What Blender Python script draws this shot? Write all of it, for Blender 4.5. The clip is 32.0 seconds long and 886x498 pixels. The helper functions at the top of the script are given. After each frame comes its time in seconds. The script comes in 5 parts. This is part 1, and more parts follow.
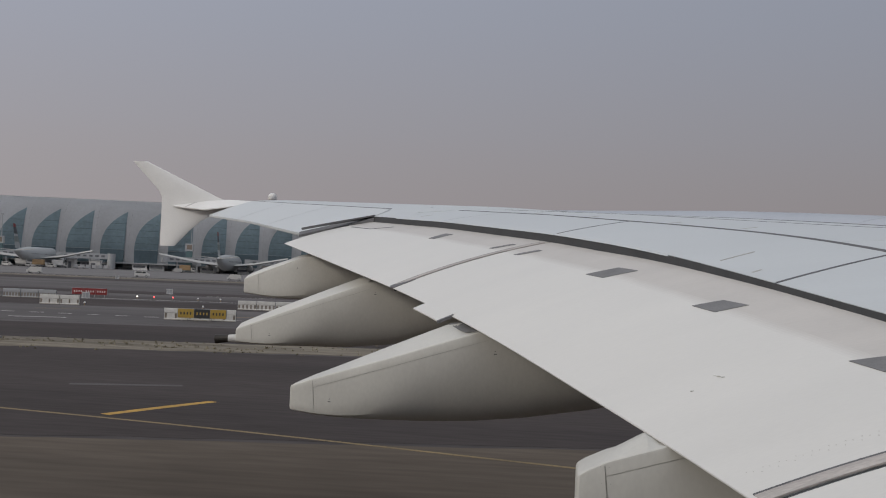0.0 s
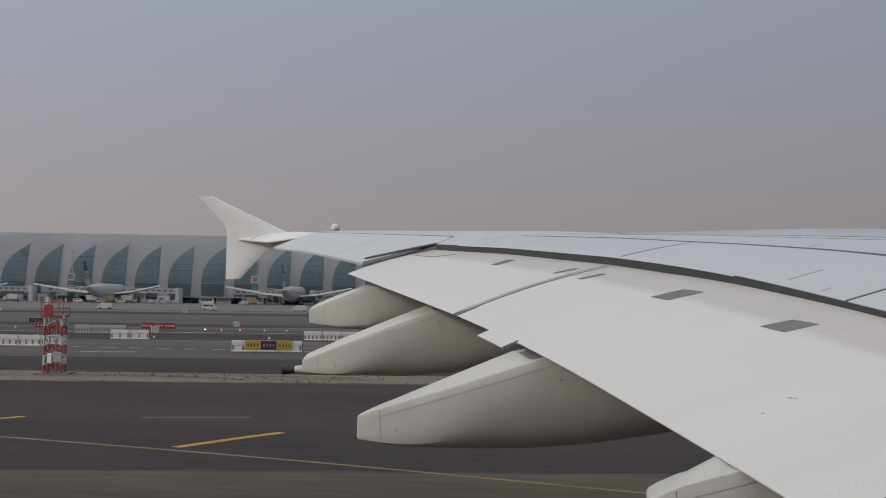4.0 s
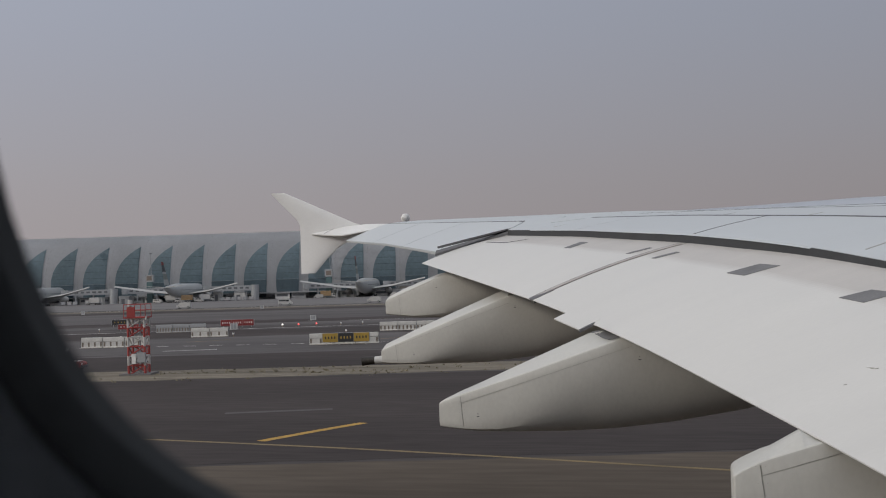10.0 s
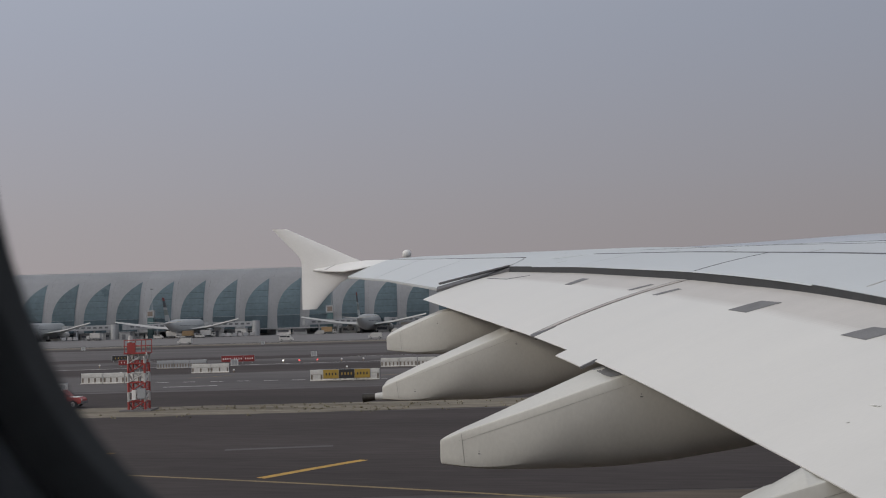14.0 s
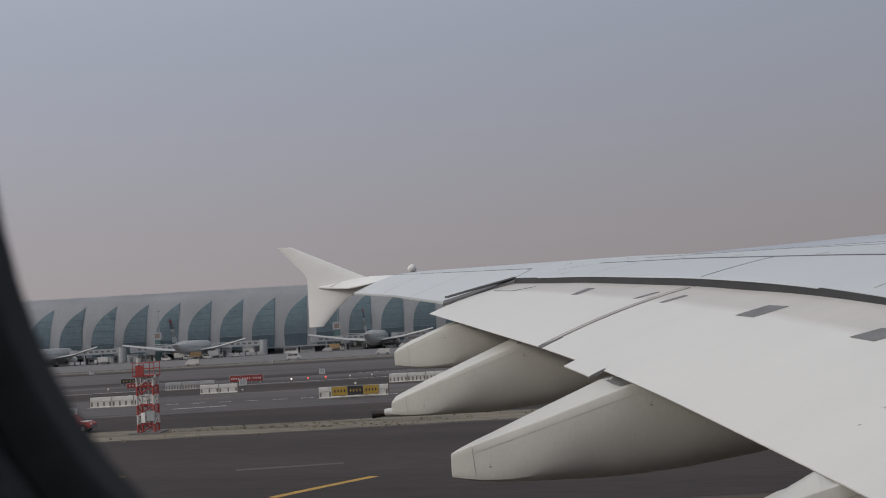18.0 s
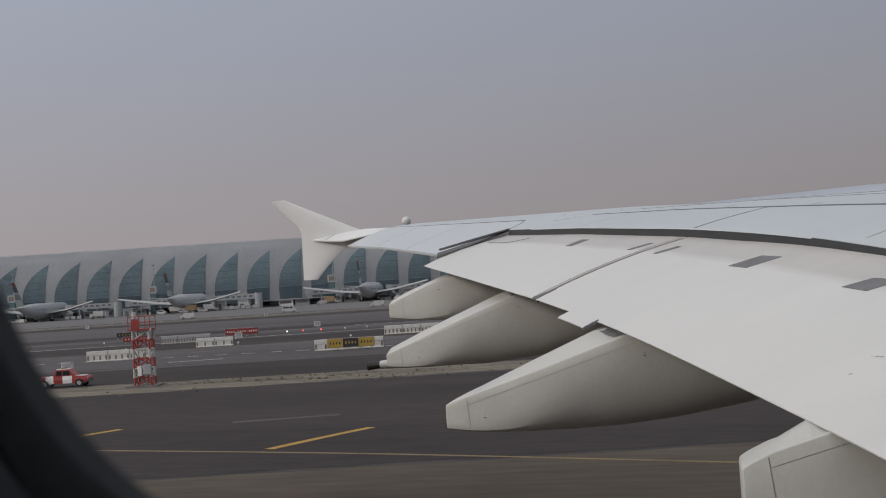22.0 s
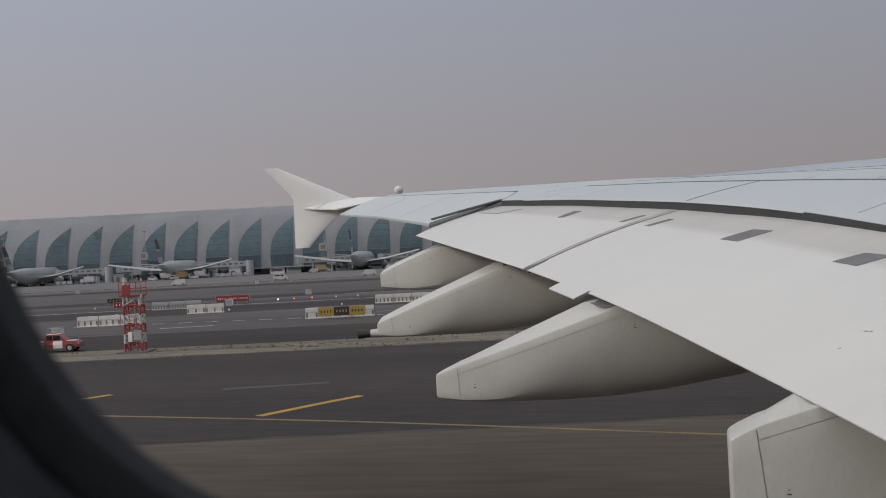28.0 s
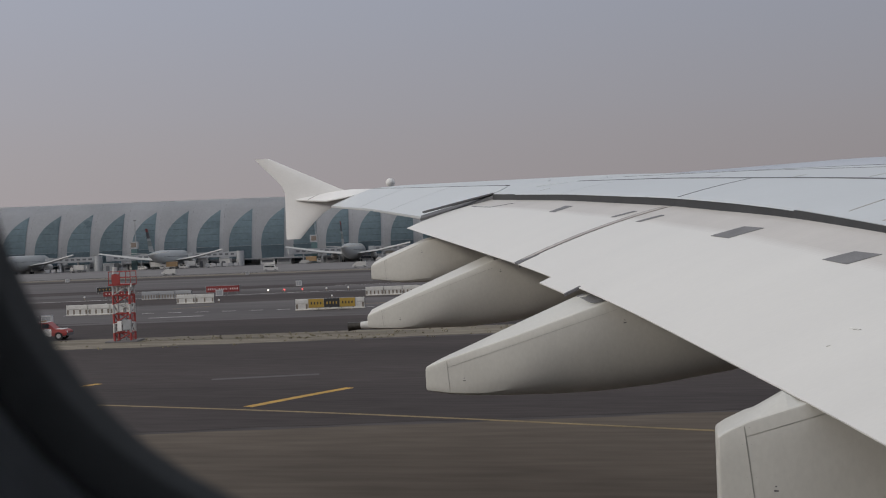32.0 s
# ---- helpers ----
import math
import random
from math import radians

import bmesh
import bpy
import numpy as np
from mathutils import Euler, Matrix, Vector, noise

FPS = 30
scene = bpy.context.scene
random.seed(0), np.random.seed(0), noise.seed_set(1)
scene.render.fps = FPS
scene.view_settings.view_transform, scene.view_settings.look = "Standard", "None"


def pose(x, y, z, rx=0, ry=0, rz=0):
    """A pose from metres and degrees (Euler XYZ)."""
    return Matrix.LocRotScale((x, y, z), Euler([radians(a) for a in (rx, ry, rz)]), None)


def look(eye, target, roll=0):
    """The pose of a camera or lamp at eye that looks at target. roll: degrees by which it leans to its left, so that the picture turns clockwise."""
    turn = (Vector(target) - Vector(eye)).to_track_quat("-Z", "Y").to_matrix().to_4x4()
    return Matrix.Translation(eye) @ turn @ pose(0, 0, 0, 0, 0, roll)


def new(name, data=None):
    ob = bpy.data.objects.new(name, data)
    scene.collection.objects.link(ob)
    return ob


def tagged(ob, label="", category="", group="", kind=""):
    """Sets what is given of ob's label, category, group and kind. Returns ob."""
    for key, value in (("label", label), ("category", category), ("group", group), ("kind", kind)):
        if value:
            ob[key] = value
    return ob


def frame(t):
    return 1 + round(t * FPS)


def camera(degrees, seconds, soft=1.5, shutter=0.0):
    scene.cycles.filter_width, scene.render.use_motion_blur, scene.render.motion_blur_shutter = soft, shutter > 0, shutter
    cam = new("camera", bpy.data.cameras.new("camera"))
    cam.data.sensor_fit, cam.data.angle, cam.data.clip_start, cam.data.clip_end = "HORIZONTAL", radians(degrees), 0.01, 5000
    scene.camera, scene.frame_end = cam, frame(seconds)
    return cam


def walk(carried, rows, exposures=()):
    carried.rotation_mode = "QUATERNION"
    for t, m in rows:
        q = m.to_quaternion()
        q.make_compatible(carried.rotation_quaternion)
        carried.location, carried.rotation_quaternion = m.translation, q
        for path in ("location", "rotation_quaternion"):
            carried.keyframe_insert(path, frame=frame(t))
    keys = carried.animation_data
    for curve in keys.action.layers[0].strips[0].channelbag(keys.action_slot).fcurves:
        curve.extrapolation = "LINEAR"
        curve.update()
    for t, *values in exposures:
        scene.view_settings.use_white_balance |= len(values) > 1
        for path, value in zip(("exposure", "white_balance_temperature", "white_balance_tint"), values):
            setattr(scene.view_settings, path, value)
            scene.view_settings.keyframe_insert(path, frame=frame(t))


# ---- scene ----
cam = camera(42.81, 32.0, soft=1.05)
# the hand-held lens focuses far out, so that the window trim close by is soft
cam.data.dof.use_dof = True
cam.data.dof.focus_distance = 22.0
cam.data.dof.aperture_fstop = 13.0

# seconds, eye, yaw to the left of the wing's cross axis, pitch, roll in degrees
PATH = [
    (0, -0.0034, 0.1543, 6.2773, 5.870, 1.125, 2.352),
    (0.5, -0.0006, 0.1541, 6.2772, 6.853, 1.378, 2.749),
    (1, 0.0021, 0.1548, 6.2792, 7.388, 1.311, 3.287),
    (1.5, 0.0045, 0.1519, 6.2780, 7.535, 2.242, 4.803),
    (2, 0.0059, 0.1503, 6.2838, 7.620, 2.330, 5.123),
    (2.5, 0.0089, 0.1482, 6.2794, 7.694, 2.533, 3.883),
    (3, 0.0067, 0.1461, 6.2819, 8.421, 3.012, 3.767),
    (3.5, 0.0007, 0.1522, 6.2845, 8.923, 2.659, 2.179),
    (5.5, 0.0018, 0.1261, 6.2840, 9.174, 2.193, -0.347),
    (6, -0.0017, 0.1103, 6.2776, 9.486, 2.722, -0.751),
    (6.5, -0.0006, 0.0579, 6.2884, 10.299, 2.217, -0.634),
    (7, 0.0007, 0.0000, 6.2947, 13.229, 2.548, -0.916),
    (7.5, 0.0022, -0.0000, 6.2948, 12.978, 2.930, -1.545),
    (8, 0.0033, 0.0001, 6.2949, 12.752, 2.914, -2.014),
    (8.5, 0.0035, 0.0001, 6.2949, 12.455, 3.238, -2.276),
    (9, 0.0034, 0.0004, 6.2949, 12.545, 2.150, -2.260),
    (9.5, 0.0034, 0.0004, 6.2951, 12.751, 1.954, -1.925),
    (10, 0.0026, 0.0004, 6.2951, 12.697, 1.708, -1.717),
    (10.5, 0.0028, 0.0003, 6.2954, 12.913, 1.669, -1.714),
    (11, 0.0033, 0.0002, 6.2957, 12.963, 1.582, -2.671),
    (11.5, 0.0028, -0.0001, 6.2966, 12.779, 2.210, -2.269),
    (12, 0.0029, -0.0003, 6.2974, 12.699, 3.012, -2.023),
    (12.5, 0.0033, -0.0006, 6.2975, 12.836, 3.444, -1.957),
    (13, 0.0036, -0.0008, 6.2976, 12.884, 3.475, -1.816),
    (13.5, 0.0037, -0.0009, 6.2979, 12.826, 3.459, -1.802),
    (14, 0.0038, -0.0009, 6.2983, 12.711, 3.538, -1.620),
    (14.5, 0.0035, -0.0008, 6.2986, 12.852, 3.640, -1.961),
    (16.5, 0.0046, -0.0011, 6.2987, 13.147, 3.815, -2.859),
    (17, 0.0041, -0.0012, 6.2986, 12.954, 3.802, -3.104),
    (17.5, 0.0039, -0.0012, 6.2984, 12.953, 4.080, -3.345),
    (18, 0.0033, -0.0011, 6.2986, 12.929, 4.243, -3.287),
    (18.5, 0.0042, -0.0012, 6.2994, 12.919, 3.566, -3.165),
    (19, 0.0055, -0.0012, 6.2997, 12.896, 3.711, -3.800),
    (19.5, 0.0064, -0.0011, 6.3009, 12.816, 2.166, -4.059),
    (20, 0.0070, -0.0008, 6.3019, 12.870, 2.535, -3.521),
    (20.5, 0.0086, -0.0009, 6.3019, 12.860, 2.728, -3.241),
    (21, 0.0099, -0.0006, 6.3017, 13.042, 2.252, -3.353),
    (21.5, 0.0101, -0.0002, 6.3021, 12.954, 1.796, -3.356),
    (22, 0.0100, 0.0003, 6.3027, 12.788, 1.801, -3.648),
    (22.5, 0.0096, 0.0006, 6.3035, 12.928, 1.572, -3.870),
    (23, 0.0090, 0.0009, 6.3043, 12.693, 1.836, -3.638),
    (23.5, 0.0089, 0.0009, 6.3047, 12.872, 1.859, -3.854),
    (24, 0.0085, 0.0009, 6.3050, 12.723, 1.929, -3.822),
    (24.5, 0.0082, 0.0009, 6.3048, 12.696, 1.997, -3.780),
    (25, 0.0077, 0.0012, 6.3047, 12.743, 2.092, -3.394),
    (25.5, 0.0064, 0.0014, 6.3045, 12.363, 1.341, -3.229),
    (26, 0.0037, 0.0017, 6.3010, 12.508, 0.191, -3.114),
    (26.5, 0.0058, 0.0020, 6.3025, 12.540, 0.270, -2.964),
    (28.5, 0.0048, 0.0034, 6.3017, 12.396, 0.240, -2.877),
    (29, 0.0035, 0.0035, 6.3011, 12.144, 0.422, -2.589),
    (29.5, 0.0028, 0.0035, 6.2982, 12.099, 0.912, -2.774),
    (30, 0.0026, 0.0034, 6.3025, 12.139, -0.012, -2.808),
    (30.5, 0.0043, 0.0031, 6.3038, 12.335, -0.196, -2.634),
    (31, 0.0034, 0.0026, 6.3030, 12.169, -0.119, -2.595),
    (31.5, 0.0028, 0.0018, 6.3047, 12.128, -0.553, -2.375),
    (32, 0.0032, 0.0000, 6.3027, 12.013, -0.121, -2.200),
]


def aim(x, y, z, yaw, pitch, roll):
    a, b = radians(yaw), radians(pitch)
    way = Vector((-math.sin(a) * math.cos(b), math.cos(a) * math.cos(b), math.sin(b)))
    return look((x, y, z), Vector((x, y, z)) + way * 10, roll)


walk(cam, [(row[0], aim(*row[1:])) for row in PATH],
     exposures=[(0, 0), (0.6, -0.16), (1.0, -0.24), (1.5, -0.16), (2.0, -0.08), (3.0, 0), (26.0, 0), (28.5, 0.04), (32.0, 0.04)])

# ---- light ----
SUN_EL, SUN_AZ = radians(25), radians(217)      # azimuth counter-clockwise from +x: the sun stands astern, behind the window
sun_way = Vector((math.cos(SUN_EL) * math.cos(SUN_AZ), math.cos(SUN_EL) * math.sin(SUN_AZ), math.sin(SUN_EL)))
lamp = bpy.data.lights.new("sun", "SUN")
lamp.energy, lamp.angle, lamp.color = 0.97, radians(10), (1.0, 0.935, 0.84)
new("sun", lamp).matrix_world = look(sun_way * 100, (0, 0, 0))

world = bpy.data.worlds.new("hazy_sky")
scene.world = world
world.use_nodes = True
wt = world.node_tree
wt.nodes.clear()
w_out = wt.nodes.new("ShaderNodeOutputWorld")
w_bg = wt.nodes.new("ShaderNodeBackground")
w_sky = wt.nodes.new("ShaderNodeTexSky")
w_sky.sky_type = "NISHITA"
w_sky.sun_disc = False
w_sky.sun_elevation = SUN_EL
w_sky.sun_rotation = math.pi / 2 - SUN_AZ
w_sky.air_density, w_sky.dust_density, w_sky.ozone_density = 1.0, 6.0, 1.0
w_scale = wt.nodes.new("ShaderNodeVectorMath")
w_scale.operation = "SCALE"
w_scale.inputs["Scale"].default_value = 0.1
w_co = wt.nodes.new("ShaderNodeTexCoord")
w_sep = wt.nodes.new("ShaderNodeSeparateXYZ")
w_ramp = wt.nodes.new("ShaderNodeValToRGB")
w_ramp.color_ramp.interpolation = "B_SPLINE"
ramp = w_ramp.color_ramp.elements
ramp[0].position, ramp[0].color = 0.0, (0.347, 0.313, 0.316, 1)
ramp[1].position, ramp[1].color = 1.0, (0.74, 0.76, 0.80, 1)
for at, col in ((0.05, (0.342, 0.312, 0.322, 1)), (0.12, (0.334, 0.318, 0.343, 1)), (0.24, (0.326, 0.350, 0.424, 1)), (0.34, (0.36, 0.385, 0.45, 1))):
    el = ramp.new(at)
    el.color = col
w_mix = wt.nodes.new("ShaderNodeMix")
w_mix.data_type = "RGBA"
w_mix.inputs["Factor"].default_value = 0.9
wt.links.new(w_co.outputs["Generated"], w_sep.inputs[0])
wt.links.new(w_sep.outputs["Z"], w_ramp.inputs["Fac"])
wt.links.new(w_sky.outputs["Color"], w_scale.inputs[0])
wt.links.new(w_scale.outputs[0], w_mix.inputs["A"])
wt.links.new(w_ramp.outputs["Color"], w_mix.inputs["B"])
w_dot = wt.nodes.new("ShaderNodeVectorMath")
w_dot.operation = "DOT_PRODUCT"
w_dot.inputs[1].default_value = (math.cos(SUN_AZ), math.sin(SUN_AZ), 0.15)
w_glow = wt.nodes.new("ShaderNodeMapRange")
w_glow.inputs["From Min"].default_value, w_glow.inputs["From Max"].default_value = -0.95, 0.5
w_glow.inputs["To Min"].default_value, w_glow.inputs["To Max"].default_value = 0.79, 1.30
w_mul = wt.nodes.new("ShaderNodeVectorMath")
w_mul.operation = "SCALE"
wt.links.new(w_co.outputs["Generated"], w_dot.inputs[0])
wt.links.new(w_dot.outputs["Value"], w_glow.inputs["Value"])
wt.links.new(w_glow.outputs[0], w_mul.inputs["Scale"])
wt.links.new(w_mix.outputs["Result"], w_mul.inputs[0])
wt.links.new(w_mul.outputs[0], w_bg.inputs["Color"])
wt.links.new(w_bg.outputs[0], w_out.inputs[0])


# ---- materials ----
def mat(name, col, rough=0.5, metal=0.0, var=0.12, scale=3.0, grain=40.0, bump=0.05, stretch=(1, 1, 1), col2=None,
        spots=0.0, coat=0.0, rand=0.0, space="Object"):
    """A surface with large stains, fine grain, a little relief and, for pieces, a tint of their own."""
    m = bpy.data.materials.new(name)
    m.use_nodes = True
    nt = m.node_tree
    b = nt.nodes["Principled BSDF"]
    b.inputs["Roughness"].default_value = rough
    b.inputs["Metallic"].default_value = metal
    b.inputs["Coat Weight"].default_value = coat
    co = nt.nodes.new("ShaderNodeTexCoord")
    mp = nt.nodes.new("ShaderNodeMapping")
    mp.inputs["Scale"].default_value = stretch
    nt.links.new(co.outputs[space], mp.inputs[0])
    big = nt.nodes.new("ShaderNodeTexNoise")
    big.inputs["Scale"].default_value, big.inputs["Detail"].default_value = scale, 6
    big.inputs["Roughness"].default_value = 0.6
    fine = nt.nodes.new("ShaderNodeTexNoise")
    fine.inputs["Scale"].default_value, fine.inputs["Detail"].default_value = grain, 4
    nt.links.new(mp.outputs[0], big.inputs["Vector"])
    nt.links.new(mp.outputs[0], fine.inputs["Vector"])
    r = nt.nodes.new("ShaderNodeValToRGB")
    lo = [c * (1 - var) for c in col]
    hi = list(col2) if col2 else [min(1, c * (1 + var)) for c in col]
    r.color_ramp.elements[0].position, r.color_ramp.elements[0].color = 0.32, (*lo, 1)
    r.color_ramp.elements[1].position, r.color_ramp.elements[1].color = 0.68, (*hi, 1)
    nt.links.new(big.outputs["Fac"], r.inputs["Fac"])
    mul = nt.nodes.new("ShaderNodeMix")
    mul.data_type, mul.blend_type = "RGBA", "MULTIPLY"
    mul.inputs["Factor"].default_value = 1.0
    g = nt.nodes.new("ShaderNodeMapRange")
    g.inputs["From Min"].default_value, g.inputs["From Max"].default_value = 0.3, 0.7
    g.inputs["To Min"].default_value, g.inputs["To Max"].default_value = 1 - var * 0.7, 1 + var * 0.5
    nt.links.new(fine.outputs["Fac"], g.inputs["Value"])
    nt.links.new(r.outputs["Color"], mul.inputs["A"])
    nt.links.new(g.outputs[0], mul.inputs["B"])
    last = mul.outputs["Result"]
    if rand:
        oi = nt.nodes.new("ShaderNodeObjectInfo")
        rr = nt.nodes.new("ShaderNodeMapRange")
        rr.inputs["To Min"].default_value, rr.inputs["To Max"].default_value = 1 - rand, 1 + rand
        nt.links.new(oi.outputs["Random"], rr.inputs["Value"])
        m2 = nt.nodes.new("ShaderNodeMix")
        m2.data_type, m2.blend_type = "RGBA", "MULTIPLY"
        m2.inputs["Factor"].default_value = 1.0
        nt.links.new(last, m2.inputs["A"])
        nt.links.new(rr.outputs[0], m2.inputs["B"])
        last = m2.outputs["Result"]
    nt.links.new(last, b.inputs["Base Color"])
    rg = nt.nodes.new("ShaderNodeMapRange")
    rg.inputs["To Min"].default_value, rg.inputs["To Max"].default_value = max(0.02, rough - 0.1), min(1, rough + 0.1)
    nt.links.new(big.outputs["Fac"], rg.inputs["Value"])
    nt.links.new(rg.outputs[0], b.inputs["Roughness"])
    if bump:
        bp = nt.nodes.new("ShaderNodeBump")
        bp.inputs["Strength"].default_value, bp.inputs["Distance"].default_value = bump, 0.01
        nt.links.new(fine.outputs["Fac"], bp.inputs["Height"])
        nt.links.new(bp.outputs[0], b.inputs["Normal"])
    return m


WING_GREY = mat("wing_grey_paint", (0.53, 0.555, 0.567), 0.42, 0, 0.035, 0.5, 30, 0.01, (0.6, 2.2, 1))
FLAP_WHITE = mat("flap_white_paint", (0.627, 0.617, 0.592), 0.45, 0, 0.026, 0.6, 25, 0.01, (0.5, 2.5, 1))
FLAP_BEIGE = mat("flap_beige_tone", (0.505, 0.482, 0.458), 0.5, 0, 0.05, 0.8, 25, 0.01, (0.5, 2.5, 1))
FAIRING = mat("fairing_off_white_paint", (0.545, 0.534, 0.495), 0.42, 0, 0.05, 1.3, 25, 0.01, (1.2, 1, 0.7))
FENCE_WHITE = mat("fence_white_paint", (0.75, 0.745, 0.73), 0.45, 0, 0.03, 1.0, 20, 0.01)
FRONT_STEPS = [mat("beige_white_step", (0.627 - 0.117 * q, 0.617 - 0.13 * q, 0.592 - 0.129 * q), 0.47, 0, 0.045, 0.7, 25, 0.01, (0.5, 2.5, 1)) for q in (0.82, 0.6, 0.38, 0.16)]
SEAL = mat("dark_rubber_seal", (0.045, 0.047, 0.05), 0.7, 0, 0.2, 2.0, 30, 0.1)
BLADE = mat("dark_grey_seal_and_gap_shade", (0.11, 0.11, 0.115), 0.65, 0, 0.15, 2.0, 30, 0.05)
PATCH = mat("grey_walkway_and_shade", (0.17, 0.17, 0.175), 0.8, 0, 0.15, 4.0, 60, 0.2)
FAINT = mat("faint_panel_joint", (0.41, 0.40, 0.37), 0.6, 0, 0.2, 6.0, 40, 0)
GAP_STRIP = mat("brown_grey_rubbing_strip", (0.40, 0.37, 0.35), 0.6, 0, 0.2, 3.0, 40, 0.05, (0.4, 2, 1))
JOINT = mat("dark_panel_joint", (0.10, 0.10, 0.105), 0.7, 0, 0.2, 6.0, 40, 0)
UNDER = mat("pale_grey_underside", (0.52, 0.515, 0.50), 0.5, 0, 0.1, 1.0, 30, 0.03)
DRAIN = mat("blackened_metal", (0.05, 0.045, 0.04), 0.5, 0.7, 0.3, 8, 60, 0.1)
STEEL = mat("brushed_metal", (0.55, 0.55, 0.55), 0.35, 0.9, 0.1, 6, 60, 0.05)
TRIM = mat("grey_window_trim", (0.19, 0.21, 0.24), 0.85, 0, 0.15, 10, 90, 0.1)
TRIM_DARK = mat("dark_window_seal", (0.045, 0.05, 0.055), 0.85, 0, 0.15, 10, 90, 0.1)
CABIN = mat("cabin_wall_plastic", (0.85, 0.85, 0.83), 0.7, 0, 0.05, 4, 60, 0.05)
BROWN = mat("dusty_brown_asphalt", (0.100, 0.082, 0.066), 0.85, 0, 0.25, 0.06, 1.1, 0.3, (0.3, 1.6, 1))
ASPHALT = mat("worn_asphalt", (0.0725, 0.0645, 0.0635), 0.8, 0, 0.36, 0.05, 0.9, 0.3, (0.35, 1.2, 1), None)
RUNWAY = mat("dark_runway_asphalt", (0.060, 0.0512, 0.0495), 0.92, 0, 0.25, 0.04, 1.4, 0.3, (0.3, 1.6, 1))
CONCRETE = mat("apron_concrete", (0.172, 0.164, 0.163), 0.78, 0, 0.15, 0.03, 0.8, 0.2, (0.5, 1.4, 1))
# asphalt paled for the far field: its colour holds the distance haze
PALE_ASPHALT = mat("pale_asphalt", (0.112, 0.103, 0.103), 0.85, 0, 0.22, 0.03, 0.8, 0.3, (0.3, 1.6, 1))
FADED = mat("faded_yellow_marking", (0.205, 0.15, 0.07), 0.85, 0, 0.3, 0.5, 5, 0.2)
SAND = mat("dusty_sand_verge", (0.185, 0.163, 0.130), 0.95, 0, 0.38, 0.35, 2.5, 0.4, (0.3, 1.6, 1))
YELLOW = mat("worn_yellow_marking", (0.42, 0.25, 0.045), 0.8, 0, 0.25, 0.7, 6, 0.2)
WHITE_MARK = mat("worn_white_marking", (0.42, 0.41, 0.39), 0.8, 0, 0.3, 0.7, 6, 0.2)
SIGN_YELLOW = mat("sign_yellow", (0.37, 0.245, 0.045), 0.5, 0, 0.1, 2, 20, 0)
SIGN_BLACK = mat("sign_black", (0.03, 0.03, 0.03), 0.5, 0, 0.1, 2, 20, 0)
SIGN_RED = mat("sign_red", (0.22, 0.03, 0.03), 0.5, 0, 0.12, 2, 20, 0)
# white dulled so that distance haze is put into the paint colour
MUTED_WHITE = mat("muted_white_paint", (0.46, 0.455, 0.44), 0.6, 0, 0.08, 1.0, 15, 0.03, rand=0.12)
WHITE_PAINT = mat("white_paint", (0.72, 0.71, 0.69), 0.5, 0, 0.06, 1.2, 20, 0.03, rand=0.06)
GREY_PAINT = mat("grey_paint", (0.34, 0.35, 0.36), 0.55, 0, 0.08, 1.0, 15, 0.03, rand=0.1)
# dark grey lifted, which paints haze onto the far windows and doors
DARK_GREY = mat("dark_grey_paint", (0.135, 0.14, 0.15), 0.6, 0, 0.12, 1.0, 15, 0.03)
RED_PAINT = mat("red_paint", (0.30, 0.045, 0.04), 0.45, 0, 0.1, 1.0, 15, 0.02)
GREEN_PAINT = mat("teal_grey_paint", (0.085, 0.145, 0.15), 0.5, 0, 0.1, 1.0, 15, 0.02)
SLOT = mat("brown_slot_shade", (0.20, 0.17, 0.14), 0.8, 0, 0.2, 3, 20, 0)
# orange dulled to tan, again with haze mixed into the colour
ORANGE = mat("muted_tan_paint", (0.34, 0.23, 0.12), 0.5, 0, 0.1, 1.0, 15, 0.02)
TYRE = mat("tyre_rubber", (0.02, 0.02, 0.02), 0.85, 0, 0.2, 6, 40, 0.2)
CLADDING = mat("silver_roof_cladding", (0.465, 0.475, 0.495), 0.55, 0.05, 0.07, 0.06, 0.9, 0.02, (1, 1, 0.4), rand=0.03)
# both glass tones raised: haze over the terminal is in the base colour
GLASS_UP = mat("teal_curtain_glass", (0.18, 0.25, 0.285), 0.3, 0, 0.16, 0.05, 0.6, 0, (1, 1, 1), rand=0.08)
GLASS_LOW = mat("dark_teal_curtain_glass", (0.115, 0.165, 0.195), 0.3, 0, 0.16, 0.05, 0.6, 0, (1, 1, 1), rand=0.08)
GLASS_DARK = mat("dark_vehicle_glass", (0.02, 0.025, 0.03), 0.12, 0, 0.1, 2, 20, 0)
BEIGE_WALL = mat("beige_hangar_cladding", (0.42, 0.38, 0.32), 0.7, 0, 0.08, 0.1, 2, 0.05, (1, 1, 0.3))
NUMBER_TAN = mat("dull_tan_board", (0.20, 0.16, 0.13), 0.6, 0, 0.1, 1.0, 15, 0)
FAR_GREY = mat("distant_grey_roof", (0.22, 0.23, 0.24), 0.6, 0, 0.12, 0.05, 1.0, 0)

LIT_RED = mat("lit_red_lens", (0.5, 0.05, 0.04), 0.3, 0, 0.05, 2, 20, 0)
LIT_WHITE = mat("lit_white_lens", (0.8, 0.78, 0.72), 0.3, 0, 0.05, 2, 20, 0)
for m, glow in ((LIT_RED, (1.0, 0.10, 0.10, 1)), (LIT_WHITE, (1.0, 0.92, 0.85, 1))):
    m.node_tree.nodes["Principled BSDF"].inputs["Emission Color"].default_value = glow
    m.node_tree.nodes["Principled BSDF"].inputs["Emission Strength"].default_value = 1.6
